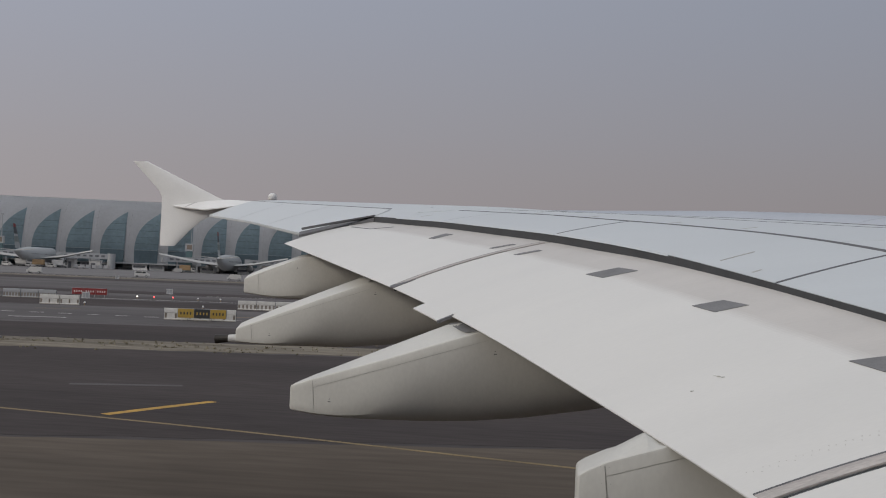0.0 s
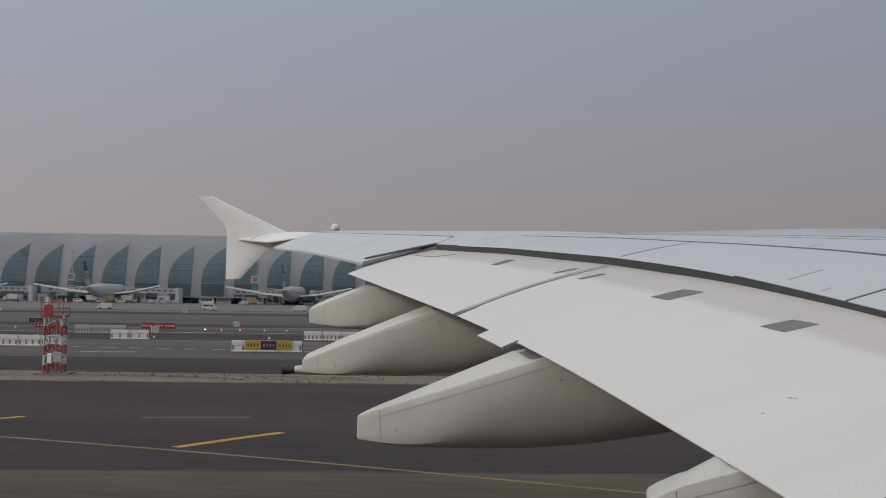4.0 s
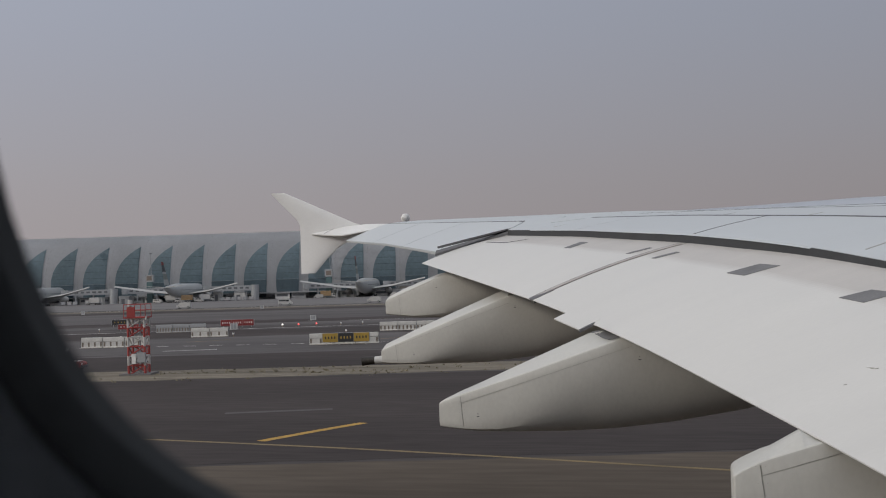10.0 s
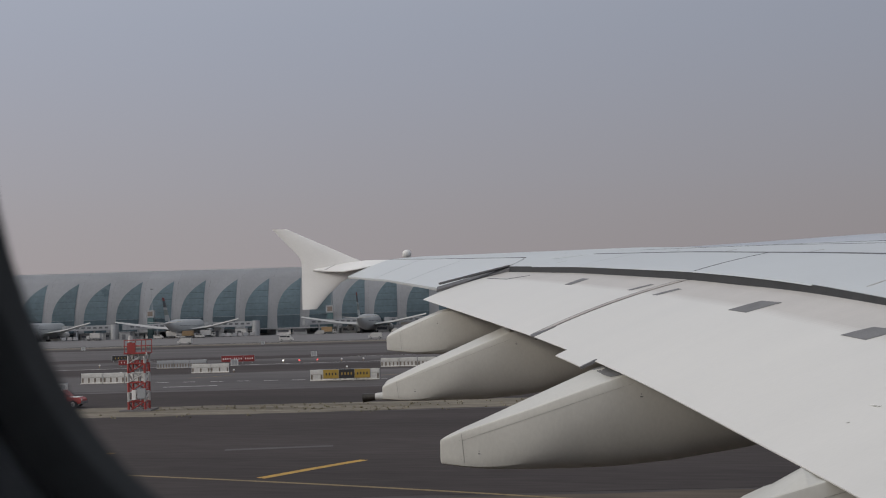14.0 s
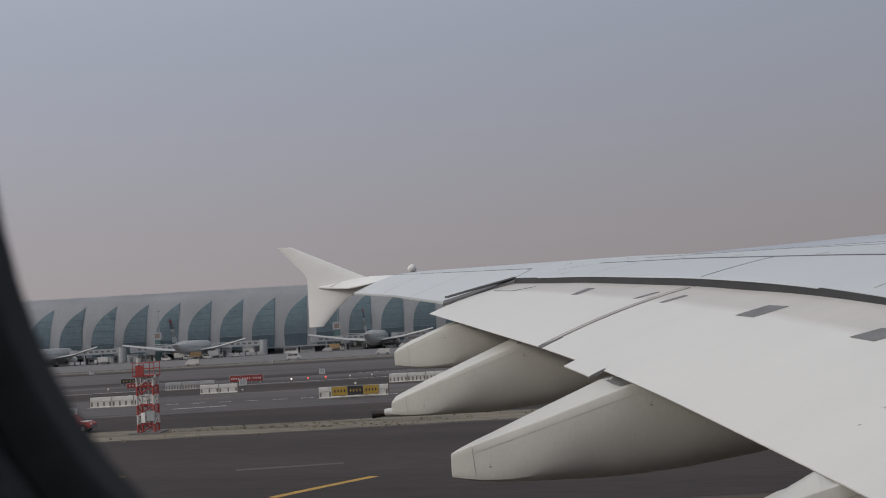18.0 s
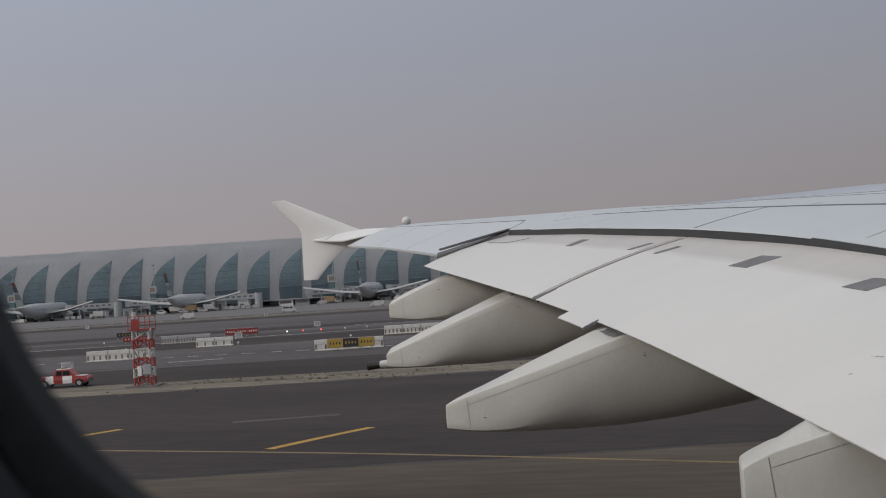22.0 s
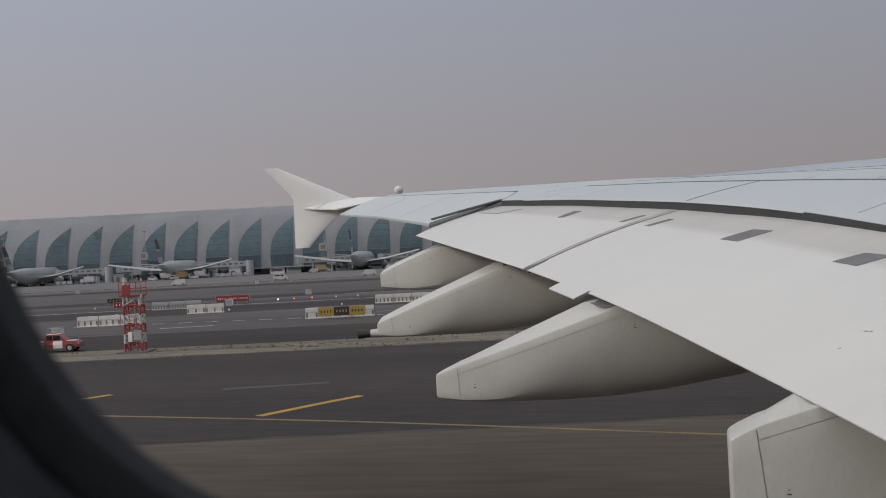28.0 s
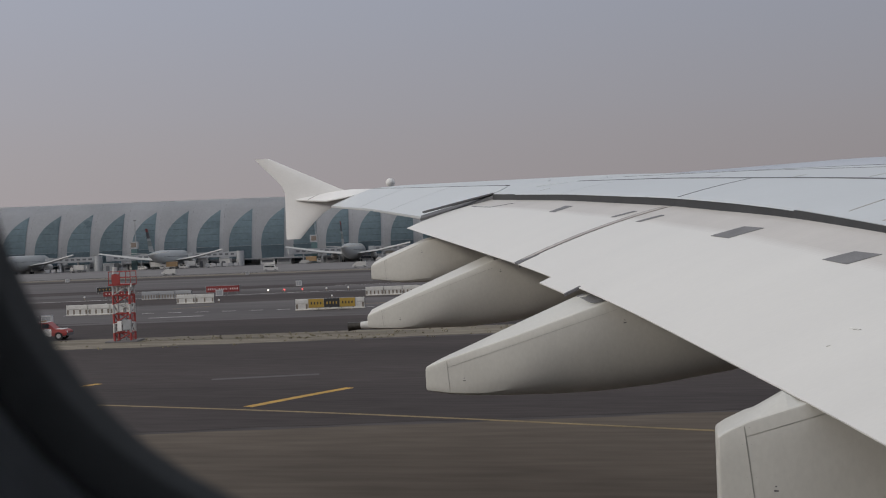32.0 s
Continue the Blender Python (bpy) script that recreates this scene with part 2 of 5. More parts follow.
for m in (ASPHALT, BROWN, RUNWAY, CONCRETE, PALE_ASPHALT, SAND):
    m.node_tree.nodes["Principled BSDF"].inputs["Specular IOR Level"].default_value = 0.1


# ---- mesh helpers ----
def part(name, bm, material, parent=None, label="", smooth=False):
    me = bpy.data.meshes.new(name)
    bmesh.ops.recalc_face_normals(bm, faces=bm.faces)
    if smooth:
        for fc in bm.faces:
            fc.smooth = True
    bm.to_mesh(me)
    bm.free()
    me.materials.append(material)
    if smooth:
        me.set_sharp_from_angle(angle=radians(35))
    ob = new(name, me)
    if parent:
        ob.parent = parent
    if label:
        ob["label"] = label
    return ob


def empty(name, m, label="", category="", group="", kind=""):
    ob = new(name)
    ob.matrix_basis = m
    return tagged(ob, label, category, group, kind)


def box(bm, x0, x1, y0, y1, z0, z1, bevel=0.0, m=None):
    made = bmesh.ops.create_cube(bm, size=1.0)["verts"]
    bmesh.ops.scale(bm, vec=(x1 - x0, y1 - y0, z1 - z0), verts=made)
    bmesh.ops.translate(bm, vec=((x0 + x1) / 2, (y0 + y1) / 2, (z0 + z1) / 2), verts=made)
    if bevel:
        edges = list({e for v in made for e in v.link_edges})
        made = [v for v in bmesh.ops.bevel(bm, geom=edges, offset=bevel, segments=2, affect="EDGES")["verts"]]
    if m is not None:
        bmesh.ops.transform(bm, matrix=m, verts=made)
    return bm


def boxed(x0, x1, y0, y1, z0, z1, bevel=0.0, m=None):
    return box(bmesh.new(), x0, x1, y0, y1, z0, z1, bevel, m)


def rod(bm, a, b, r0, r1=None, n=10):
    a, b = Vector(a), Vector(b)
    way = b - a
    m = Matrix.Translation((a + b) / 2) @ way.to_track_quat("Z", "Y").to_matrix().to_4x4()
    bmesh.ops.create_cone(bm, cap_ends=True, segments=n, radius1=r0, radius2=r0 if r1 is None else r1, depth=way.length, matrix=m)
    return bm


def loft(rings, bm=None, closed=True, caps=True):
    """Skin through rings of as many points each."""
    bm = bm or bmesh.new()
    vs = [[bm.verts.new(p) for p in ring] for ring in rings]
    n = len(vs[0])
    for a, b in zip(vs, vs[1:]):
        for i in range(n if closed else n - 1):
            j = (i + 1) % n
            bm.faces.new((a[i], a[j], b[j], b[i]))
    if caps and closed:
        bm.faces.new(vs[0])
        bm.faces.new(list(reversed(vs[-1])))
    return bm


def slab(grid, thick):
    """A sheet given as rows of points, thickened downwards."""
    bm = bmesh.new()
    top = [[bm.verts.new(p) for p in row] for row in grid]
    low = [[bm.verts.new(Vector(p) - Vector((0, 0, thick))) for p in row] for row in grid]
    nr, nc = len(grid), len(grid[0])
    for i in range(nr - 1):
        for j in range(nc - 1):
            bm.faces.new((top[i][j], top[i + 1][j], top[i + 1][j + 1], top[i][j + 1]))
            bm.faces.new((low[i][j], low[i][j + 1], low[i + 1][j + 1], low[i + 1][j]))
    for i in range(nr - 1):
        for j in (0, nc - 1):
            bm.faces.new((top[i][j], top[i + 1][j], low[i + 1][j], low[i][j]))
    for j in range(nc - 1):
        for i in (0, nr - 1):
            bm.faces.new((top[i][j], top[i][j + 1], low[i][j + 1], low[i][j]))
    return bm


def lin(a, b, n):
    return [a + (b - a) * i / (n - 1) for i in range(n)]


# ---- the aircraft's wing: x forward, y outboard, z up ----
def table(*rows):
    t = np.array(rows)
    near = lambda y, k: float(np.interp(y, t[:, 0], t[:, k]))
    soft = (-0.45, -0.15, 0.15, 0.45)
    return lambda y: [sum(near(y + d, k) for d in soft) / 4 if 6 < y < 22.6 else near(y, k) for k in range(1, t.shape[1])]


# y: rear edge of the fixed wing (x, z), leading edge (x, z)
fixed = table((0.3, 5.95, 4.98, 18.3, 5.22), (4.0, 4.6, 5.42, 15.6, 5.75), (7.0, 3.4, 5.78, 13.45, 6.1), (10.92, 1.81, 6.345, 10.6, 6.5),
              (11.52, 1.56, 6.43, 10.16, 6.58), (12.54, 1.14, 6.568, 9.42, 6.72), (13.75, 0.61, 6.70, 8.54, 6.82), (15.39, -0.12, 6.85, 7.35, 6.9), (19.39, -1.95, 7.135, 4.44, 7.23),
              (23.56, -3.9, 7.37, 1.41, 7.53), (24.2, -3.62, 7.57, 0.94, 7.56), (35.5, -9.7, 8.27, -7.27, 8.27), (36.5, -10.2, 8.33, -8.0, 8.34))
# y: trailing edge of flap, then of aileron (x, z)
trail = table((4.0, 2.3, 4.56), (6.2, 1.48, 4.89), (7.28, 1.08, 5.045), (8.36, 0.67, 5.19), (9.09, 0.38, 5.285), (10.01, 0.01, 5.412), (11.3, -0.51, 5.585),
              (12.86, -1.16, 5.775), (15.3, -2.2, 6.02), (19.35, -3.95, 6.37), (23.5, -5.77, 6.73), (23.7, -5.40, 6.95),
              (30.5, -8.52, 7.44), (36.2, -11.48, 7.81), (36.5, -11.62, 7.83))


def skin(y, u, lift=0.0):
    xs, zs, xl, zl = fixed(y)
    c = xl - xs
    rise = 0.13 * max(0.0, (u - 0.62) / 0.38) ** 1.4 * min(1.0, max(0.0, (24.0 - y) / 6.0))
    return (xs + c * u, y, zs + (zl - zs) * u + 0.112 * c * u * (1 - u) + rise + lift)


def belly(y, u):
    xs, zs, xl, zl = fixed(y)
    c = xl - xs
    return (xs + c * u, y, zs + (zl - zs) * u - 0.13 - (0.05 * c + 0.06) * 4 * u * (1 - u) * (0.6 + 0.4 * u))


def flap_at(y, v, lift=0.0):
    xs, zs = fixed(y)[:2]
    xt, zt = trail(y)
    z0 = zs - 0.118 + 0.058 * min(1.0, max(0.0, (14.0 - y) / 3.5))
    return (xs + (xt - xs) * v, y, z0 + (zt - z0) * v + 0.24 * v * (1 - v) + lift)


wing = empty("aircraft_wing", pose(0, 0, 0), "white and grey airliner wing with flaps set, seen from the cabin", "wing")

U = [0, 0.03, 0.07, 0.12, 0.2, 0.3, 0.4, 0.5, 0.6, 0.7, 0.8, 0.88, 0.94, 0.98, 1.0]
rings = []
for y in sorted(lin(0.05, 36.4, 72) + [23.56, 24.2]):
    ring = [skin(y, u, -0.012) for u in U]
    xs, zs, xl, zl = fixed(y)
    top = skin(y, 1.0)[2]
    ring += [(xl + 0.07, y, top - 0.05), (xl + 0.06, y, zl - 0.11)]
    ring += [belly(y, u) for u in reversed(U)]
    rings.append(ring)
part("wing_box", loft(rings), WING_GREY, wing, "smooth pale grey wing skin", True)


def plate(name, y0, y1, u0, u1, material, label="", lift=0.0, thick=0.05, ny=14, nu=8):
    """A panel on the wing between two spans and two chord fractions."""
    grid = [[skin(y, u0(y) + (u1(y) - u0(y)) * k / (nu - 1), lift) for k in range(nu)] for y in lin(y0, y1, ny)]
    return part(name, slab(grid, thick), material, wing, label, True)


def chord(y):
    f = fixed(y)
    return f[2] - f[0]


def raked(name, y0, y1, c0, c1, material, label="", lift=0.0, thick=0.05, ny=16, nc=8):
    """A panel whose sides run square to the swept hinge line; c: metres ahead of the rear edge."""
    grid = []
    for y in lin(y0, y1, ny):
        row = []
        for c in lin(c0, c1, nc):
            q = y + (0.6 + 0.3 * min(1.0, max(0.0, (y - 10.6) / 4.8))) * c
            row.append(skin(q, c / chord(q), lift))
        grid.append(row)
    return part(name, slab(grid, thick), material, wing, label, True)


for a, b in ((4.0, 10.56), (10.6, 15.22), (15.26, 19.58), (19.61, 22.0)):
    raked("spoiler", a, b, 0.0, 1.78, WING_GREY, "pale grey spoiler panel", 0.0, 0.008)
raked("joint", 4.0, 21.9, 1.75, 1.84, JOINT, "", 0.004, 0.006, 40, 2)
raked("joint", 10.565, 10.60, 0.02, 1.78, JOINT, "", 0.002, 0.006, 2, 12)
raked("joint", 15.22, 15.26, 0.02, 1.78, JOINT, "", 0.002, 0.006, 2, 12)
for y, c, w in ((11.7, 0.2, 0.55), (11.05, 0.1, 0.14), (21.3, 0.3, 0.35), (16.6, 1.9, 0.3), (18.6, 1.92, 0.3), (14.4, 1.9, 0.3), (13.0, 1.95, 0.35)):
    raked("latch_line", y, y + 0.022, c, c + w, FAINT, "", 0.003, 0.005, 2, 4)
lip = []
for y in lin(12.45, 22.0, 30):
    x, _, z = skin(y, 0.0)
    lip.append([(x - 0.026, y, z - 0.012), (x - 0.013, y, z - 0.005), (x + 0.03, y, z + 0.004)])
part("spoiler_lip", slab(lip, 0.006), WING_GREY, wing, "thin trailing lip of the outer spoilers", True)
raked("edge_panel", 22.02, 23.5, 0.0, 0.9, WING_GREY, "", 0.0, 0.008)
# skin panels ahead of the spoilers, with dark joints left between them
rows_of_panels = ((lambda y: 1.805 / chord(y), lambda y: 0.5), (lambda y: 0.512, lambda y: 0.97))
cuts = (4.0, 8.0, 12.6, 17.2, 21.4, 23.54)
for lo, hi in rows_of_panels:
    for a, b in zip(cuts, cuts[1:]):
        plate("skin_panel", a, b - 0.012, lo, hi, WING_GREY, "", 0.0, 0.03, 10, 9)
plate("joint", 4.0, 23.4, lambda y: 0.5, lambda y: 0.512, JOINT, "", 0.003, 0.006, 50, 2)
out_cuts = (23.58, 27.6, 31.6, 35.6)
for lo, hi in ((lambda y: 0.012, lambda y: 0.45), (lambda y: 0.457, lambda y: 0.86)):
    for a, b in zip(out_cuts, out_cuts[1:]):
        plate("skin_panel", a, b - 0.015, lo, hi, WING_GREY, "", 0.0, 0.03, 10, 6)
plate("joint", 4.0, 26.5, lambda y: 0.776, lambda y: 0.790, JOINT, "", 0.006, 0.006, 40, 2)
# bare metal slats along the leading edge
SLAT = mat("polished_bare_metal", (0.72, 0.73, 0.75), 0.30, 1.0, 0.03, 0.6, 8, 0.0)
for a, b in ((8.0, 12.98), (13.0, 17.98), (18.0, 22.48), (22.5, 27.0)):
    rings = []
    for y in lin(a, b, 12):
        x, _, z = skin(y, 0.86)
        k = min(0.85, max(0.05, (27.2 - y) / 7.0))
        rings.append([(x + q, y, z + 0.004 + r * k) for q, r in ((0, 0), (0.12, 0.045), (0.25, 0.085), (0.4, 0.125), (0.55, 0.15), (0.7, 0.155), (0.85, 0.12), (0.95, 0.03), (0.9, -0.15), (0.0, -0.12))])
    part("slat", loft(rings), SLAT, wing, "bare metal leading-edge slat", True)
# rear closing wall of the fixed wing above the flaps
cove = []
for y in lin(4.0, 23.52, 60):
    x, yy, z = skin(y, 0.0)
    cove.append([(x - 0.012, yy, z - 0.006), (x + 0.05, yy, z - 0.012), (x + 0.05, yy, z - 0.3), (x - 0.012, yy, z - 0.3)])
part("flap_cove_seal", loft(cove), SEAL, wing, "dark rubber seal in the flap gap")


def flap(name, y0, y1, label):
    """Front strip in beige, the rest white, one closed body each."""
    hub = part(name, slab([[flap_at(y, v) for v in lin(0.302, 1.0, 12)] for y in lin(y0, y1, 26)], 0.010), FLAP_WHITE, wing, label, True)
    part("flap_nose", slab([[flap_at(y, v) for v in lin(-0.25, 0.244, 10)] for y in lin(y0, y1, 26)], 0.10), FLAP_BEIGE, hub,
         "beige strip at the flap's front", True)
    # four narrow strips step the colour from beige to white
    for k in range(4):
        part("beige_white_step", slab([[flap_at(y, v) for v in lin(0.244 + 0.0145 * k, 0.244 + 0.0145 * (k + 1), 2)] for y in lin(y0, y1, 26)], 0.010), FRONT_STEPS[k], hub, "narrow step between beige and white", True)
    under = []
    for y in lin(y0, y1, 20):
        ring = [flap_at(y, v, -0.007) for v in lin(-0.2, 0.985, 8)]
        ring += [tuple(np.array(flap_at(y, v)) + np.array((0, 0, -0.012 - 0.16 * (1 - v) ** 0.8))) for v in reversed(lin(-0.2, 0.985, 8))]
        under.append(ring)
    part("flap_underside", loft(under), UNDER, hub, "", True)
    return hub


inner = flap("inboard_flap", 6.94, 15.36, "long white inboard flap, extended")
outer = flap("outboard_flap", 15.42, 23.48, "white outboard flap, extended")
flap("root_flap", 4.2, 6.89, "white flap panel at the wing root")


def strip_on_flap(name, corners, material, parent, label="", lift=0.006):
    bm = bmesh.new()
    n = 6
    (ya, va), (yb, vb), (yc, vc), (yd, vd) = corners
    left = [flap_at(ya + (yd - ya) * k / n, va + (vd - va) * k / n, lift) for k in range(n + 1)]
    right = [flap_at(yb + (yc - yb) * k / n, vb + (vc - vb) * k / n, lift) for k in range(n + 1)]
    return part(name, slab([left, right], 0.004), material, parent, label)


for quad, who in ((((12.80, 0.335), (12.44, 0.325), (12.39, 0.165), (12.74, 0.182)), inner), (((10.64, 0.325), (10.3, 0.315), (10.27, 0.188), (10.58, 0.212)), inner),
                  (((8.5, 0.325), (8.16, 0.315), (8.12, 0.188), (8.42, 0.215)), inner),
                  (((18.42, 0.305), (18.2, 0.295), (18.25, 0.14), (18.55, 0.145)), outer), (((15.96, 0.285), (15.84, 0.28), (15.75, 0.15), (15.86, 0.15)), outer),
                  (((15.0, 0.305), (14.88, 0.30), (14.80, 0.17), (14.91, 0.17)), inner)):
    strip_on_flap("walkway_patch", quad, PATCH, who, "dark grey rough patch")
for y, v in ((21.85, 0.30), (22.4, 0.31)):
    strip_on_flap("joint", ((y + 0.62, v + 0.012), (y, v), (y, v - 0.012), (y + 0.62, v)), JOINT, outer)
strip_on_flap("joint", ((21.87, 0.30), (21.8, 0.30), (21.3, 0.14), (21.37, 0.14)), JOINT, outer)
# scratches and a small static mark on the inboard flap
for y, v, w in ((8.85, 0.65, 0.022), (8.82, 0.644, 0.012), (8.75, 0.765, 0.012)):
    strip_on_flap("scuff_mark", ((y + w, v + 0.006), (y, v), (y, v - 0.004), (y + w, v + 0.001)), FAINT, inner)
strip_on_flap("scratch", ((8.92, 0.657), (8.885, 0.652), (8.885, 0.647), (8.92, 0.651)), FENCE_WHITE, inner)
for k in range(44):
    v = 0.30 + k * 0.0148
    y = 7.3 + 0.03 * math.sin(k * 2.1)
    strip_on_flap("rivet_mark", ((y + 0.006, v + 0.0015), (y, v + 0.0015), (y, v), (y + 0.006, v)), FLAP_BEIGE, inner, "", 0.003)
# side seal strip between the two flaps
for ya, yb in ((15.36, 15.41), (6.90, 6.93)):
    grid = [[flap_at(ya, v, -0.01), flap_at(yb, v, -0.01)] for v in lin(0.02, 0.985, 16)]
    part("flap_gap_seal", slab(grid, 0.05), SEAL, inner, "dark rubber strip between the flaps", True)
    for ta, tb, mt, nm in ((yb + 0.004, yb + 0.105, GAP_STRIP, "brown-grey rubbing strip beside the gap"), (yb + 0.105, yb + 0.125, JOINT, "dark edge of the rubbing strip")):
        grid = [[flap_at(ta, v, 0.006), flap_at(tb, v, 0.006)] for v in lin(0.03, 0.985, 20)]
        part("flap_edge_strip", slab(grid, 0.012), mt, inner, nm, True)
# no opening here: a dark wedge stands in for the gap's shade
part("gap_shade", slab([[flap_at(15.33, v, 0.008), flap_at(15.33 + 0.20 * (v - 0.86) / 0.14, v, 0.008)] for v in lin(0.86, 1.0, 6)], 0.02), BLADE, inner, "dark wedge painted as shade at the open end of the flap gap")
# small tab behind the inboard flap's outer end
tab = [[flap_at(y, v, 0.002) for v in (0.96, 1.0, 1.035, 1.07)] for y in lin(12.95, 13.9, 6)]
part("flap_tab", slab(tab, 0.014), FLAP_WHITE, inner, "white trailing tab", True)
part("tab_end", slab([[flap_at(y, v, 0.006) for v in (0.99, 1.03, 1.072)] for y in (12.905, 12.945)], 0.03), JOINT, inner, "dark edge of the tab")

# ailerons
for a, b in ((23.75, 27.98), (28.02, 31.98), (32.02, 36.1)):
    grid = []
    for y in lin(a, b, 12):
        p, q = np.array(skin(y, 0.0)), np.array((trail(y)[0], y, trail(y)[1]))
        grid.append([tuple(p + (q - p) * k / 7 + np.array((0, 0, 0.10 * (k / 7) * (1 - k / 7)))) for k in range(8)])
    ail = part("aileron", slab(grid, 0.05), WING_GREY, wing, "pale grey aileron", True)
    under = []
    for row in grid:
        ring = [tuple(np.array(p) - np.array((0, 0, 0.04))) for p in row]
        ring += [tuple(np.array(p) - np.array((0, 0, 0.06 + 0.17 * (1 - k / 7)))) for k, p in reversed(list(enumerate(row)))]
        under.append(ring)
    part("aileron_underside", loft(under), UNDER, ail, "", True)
# the edge fairing beside the flap's outer end
p0, p1 = np.array(skin(23.6, 0.0)), np.array((-5.5, 23.72, 6.99))
grid = [[tuple(p0 + (p1 - p0) * k / 8), tuple(p0 + (p1 - p0) * k / 8 + np.array((0.02, -0.16, -0.07)))] for k in range(9)]
part("flap_end_fairing", slab(grid, 0.05), BLADE, wing, "dark edge strip beside the aileron", True)
q0, q1 = np.array((-4.62, 23.46, 7.22)), np.array((-5.36, 23.36, 7.05))
grid = [[tuple(p0 + (q0 - p0) * k / 4 + np.array((0, -0.1, 0.012))), tuple(p0 + (q0 - p0) * k / 4 + np.array((0.02, 0.02, 0.0)))] for k in range(5)]
grid += [[tuple(q0 + (q1 - q0) * k / 4 + np.array((0, -0.1, 0.012))), tuple(q0 + (q1 - q0) * k / 4 + np.array((0.02, 0.02 - 0.08 * k / 4, 0.0)))] for k in range(1, 5)]
part("seal_blade", slab(grid, 0.03), BLADE, wing, "dark blade seal over the flap's outer end", True)
# hinge line along the ailerons
grid = [[skin(y, -0.002, 0.004), skin(y, 0.010, 0.004)] for y in lin(24.3, 35.6, 20)]
part("hinge_gap", slab(grid, 0.012), JOINT, wing, "", True)

end = []
for k in range(7):
    p, q = np.array(skin(36.12, 0.04)), np.array((trail(36.12)[0], 36.12, trail(36.12)[1]))
    a = p + (q - p) * k / 6 + np.array((0, 0, 0.10 * (k / 6) * (1 - k / 6) + 0.006))
    end.append([tuple(a), tuple(a + np.array((0.0, 0.07, 0.0)))])
part("aileron_end_gap", slab(end, 0.02), JOINT, wing, "", True)

# wingtip fence: swept plate above and below the tip
TIP = 36.55
rows = ((6.745, -13.20, -12.70), (6.88, -13.20, -12.58), (7.25, -13.20, -12.24), (7.62, -13.20, -11.83), (7.82, -13.20, -11.42), (8.1, -13.20, -10.95), (8.34, -13.20, -11.1),
        (8.42, -13.22, -11.31), (8.6, -13.32, -11.70), (9.05, -13.77, -12.69), (9.53, -14.25, -13.75))
rings = []
for z, xa, xb in rows:
    w = xb - xa
    near = [(xa + w * t, TIP - d, z) for t, d in ((0, 0.012), (0.15, 0.035), (0.6, 0.045), (0.93, 0.03), (1, 0.008))]
    rings.append(near + [(x, 2 * TIP - y, zz) for x, y, zz in reversed(near)])
bm = loft(rings)
fence = part("wingtip_fence", bm, FENCE_WHITE, wing, "white wingtip fence above and below the tip", True)
# tip body that carries the fence
rings = []
for x, ye, ze, zt in ((-12.78, 36.48, 8.09, 8.10), (-12.2, 36.30, 8.03, 8.19), (-11.62, 36.13, 7.985, 8.29), (-10.9, 36.13, 8.09, 8.345), (-10.2, 36.13, 8.18, 8.33), (-9.2, 36.2, 8.24, 8.29)):
    rings.append([(x, ye, ze), (x, (ye + TIP) / 2, ze * 0.35 + zt * 0.65), (x, TIP - 0.03, zt), (x, TIP - 0.03, zt - 0.2), (x, (ye + TIP) / 2, ze - 0.05), (x, ye + 0.005, ze - 0.035)])
part("tip_body", loft(rings), FENCE_WHITE, fence, "", True)
bm = bmesh.new()
va = [bm.verts.new(q) for q in ((-12.33, 36.33, 8.055), (-12.30, 36.33, 8.057), (-11.98, 36.5, 8.235), (-12.01, 36.5, 8.23))]
bm.faces.new(va)
bmesh.ops.solidify(bm, geom=bm.faces[:], thickness=0.006)
part("joint", bm, JOINT, fence)


# flap track fairings
BOX = ((1.0, 0.80), (1.0, 0.55), (1.0, 0.30), (0.99, 0.14), (0.96, 0.06), (0.85, 0.015), (0.5, 0.003), (0.0, 0.0))      # share of the half width, of the height
KEEL = ((0.985, 0.85), (0.95, 0.70), (0.88, 0.55), (0.765, 0.39), (0.61, 0.24), (0.42, 0.12), (0.2, 0.03), (0.0, 0.0))


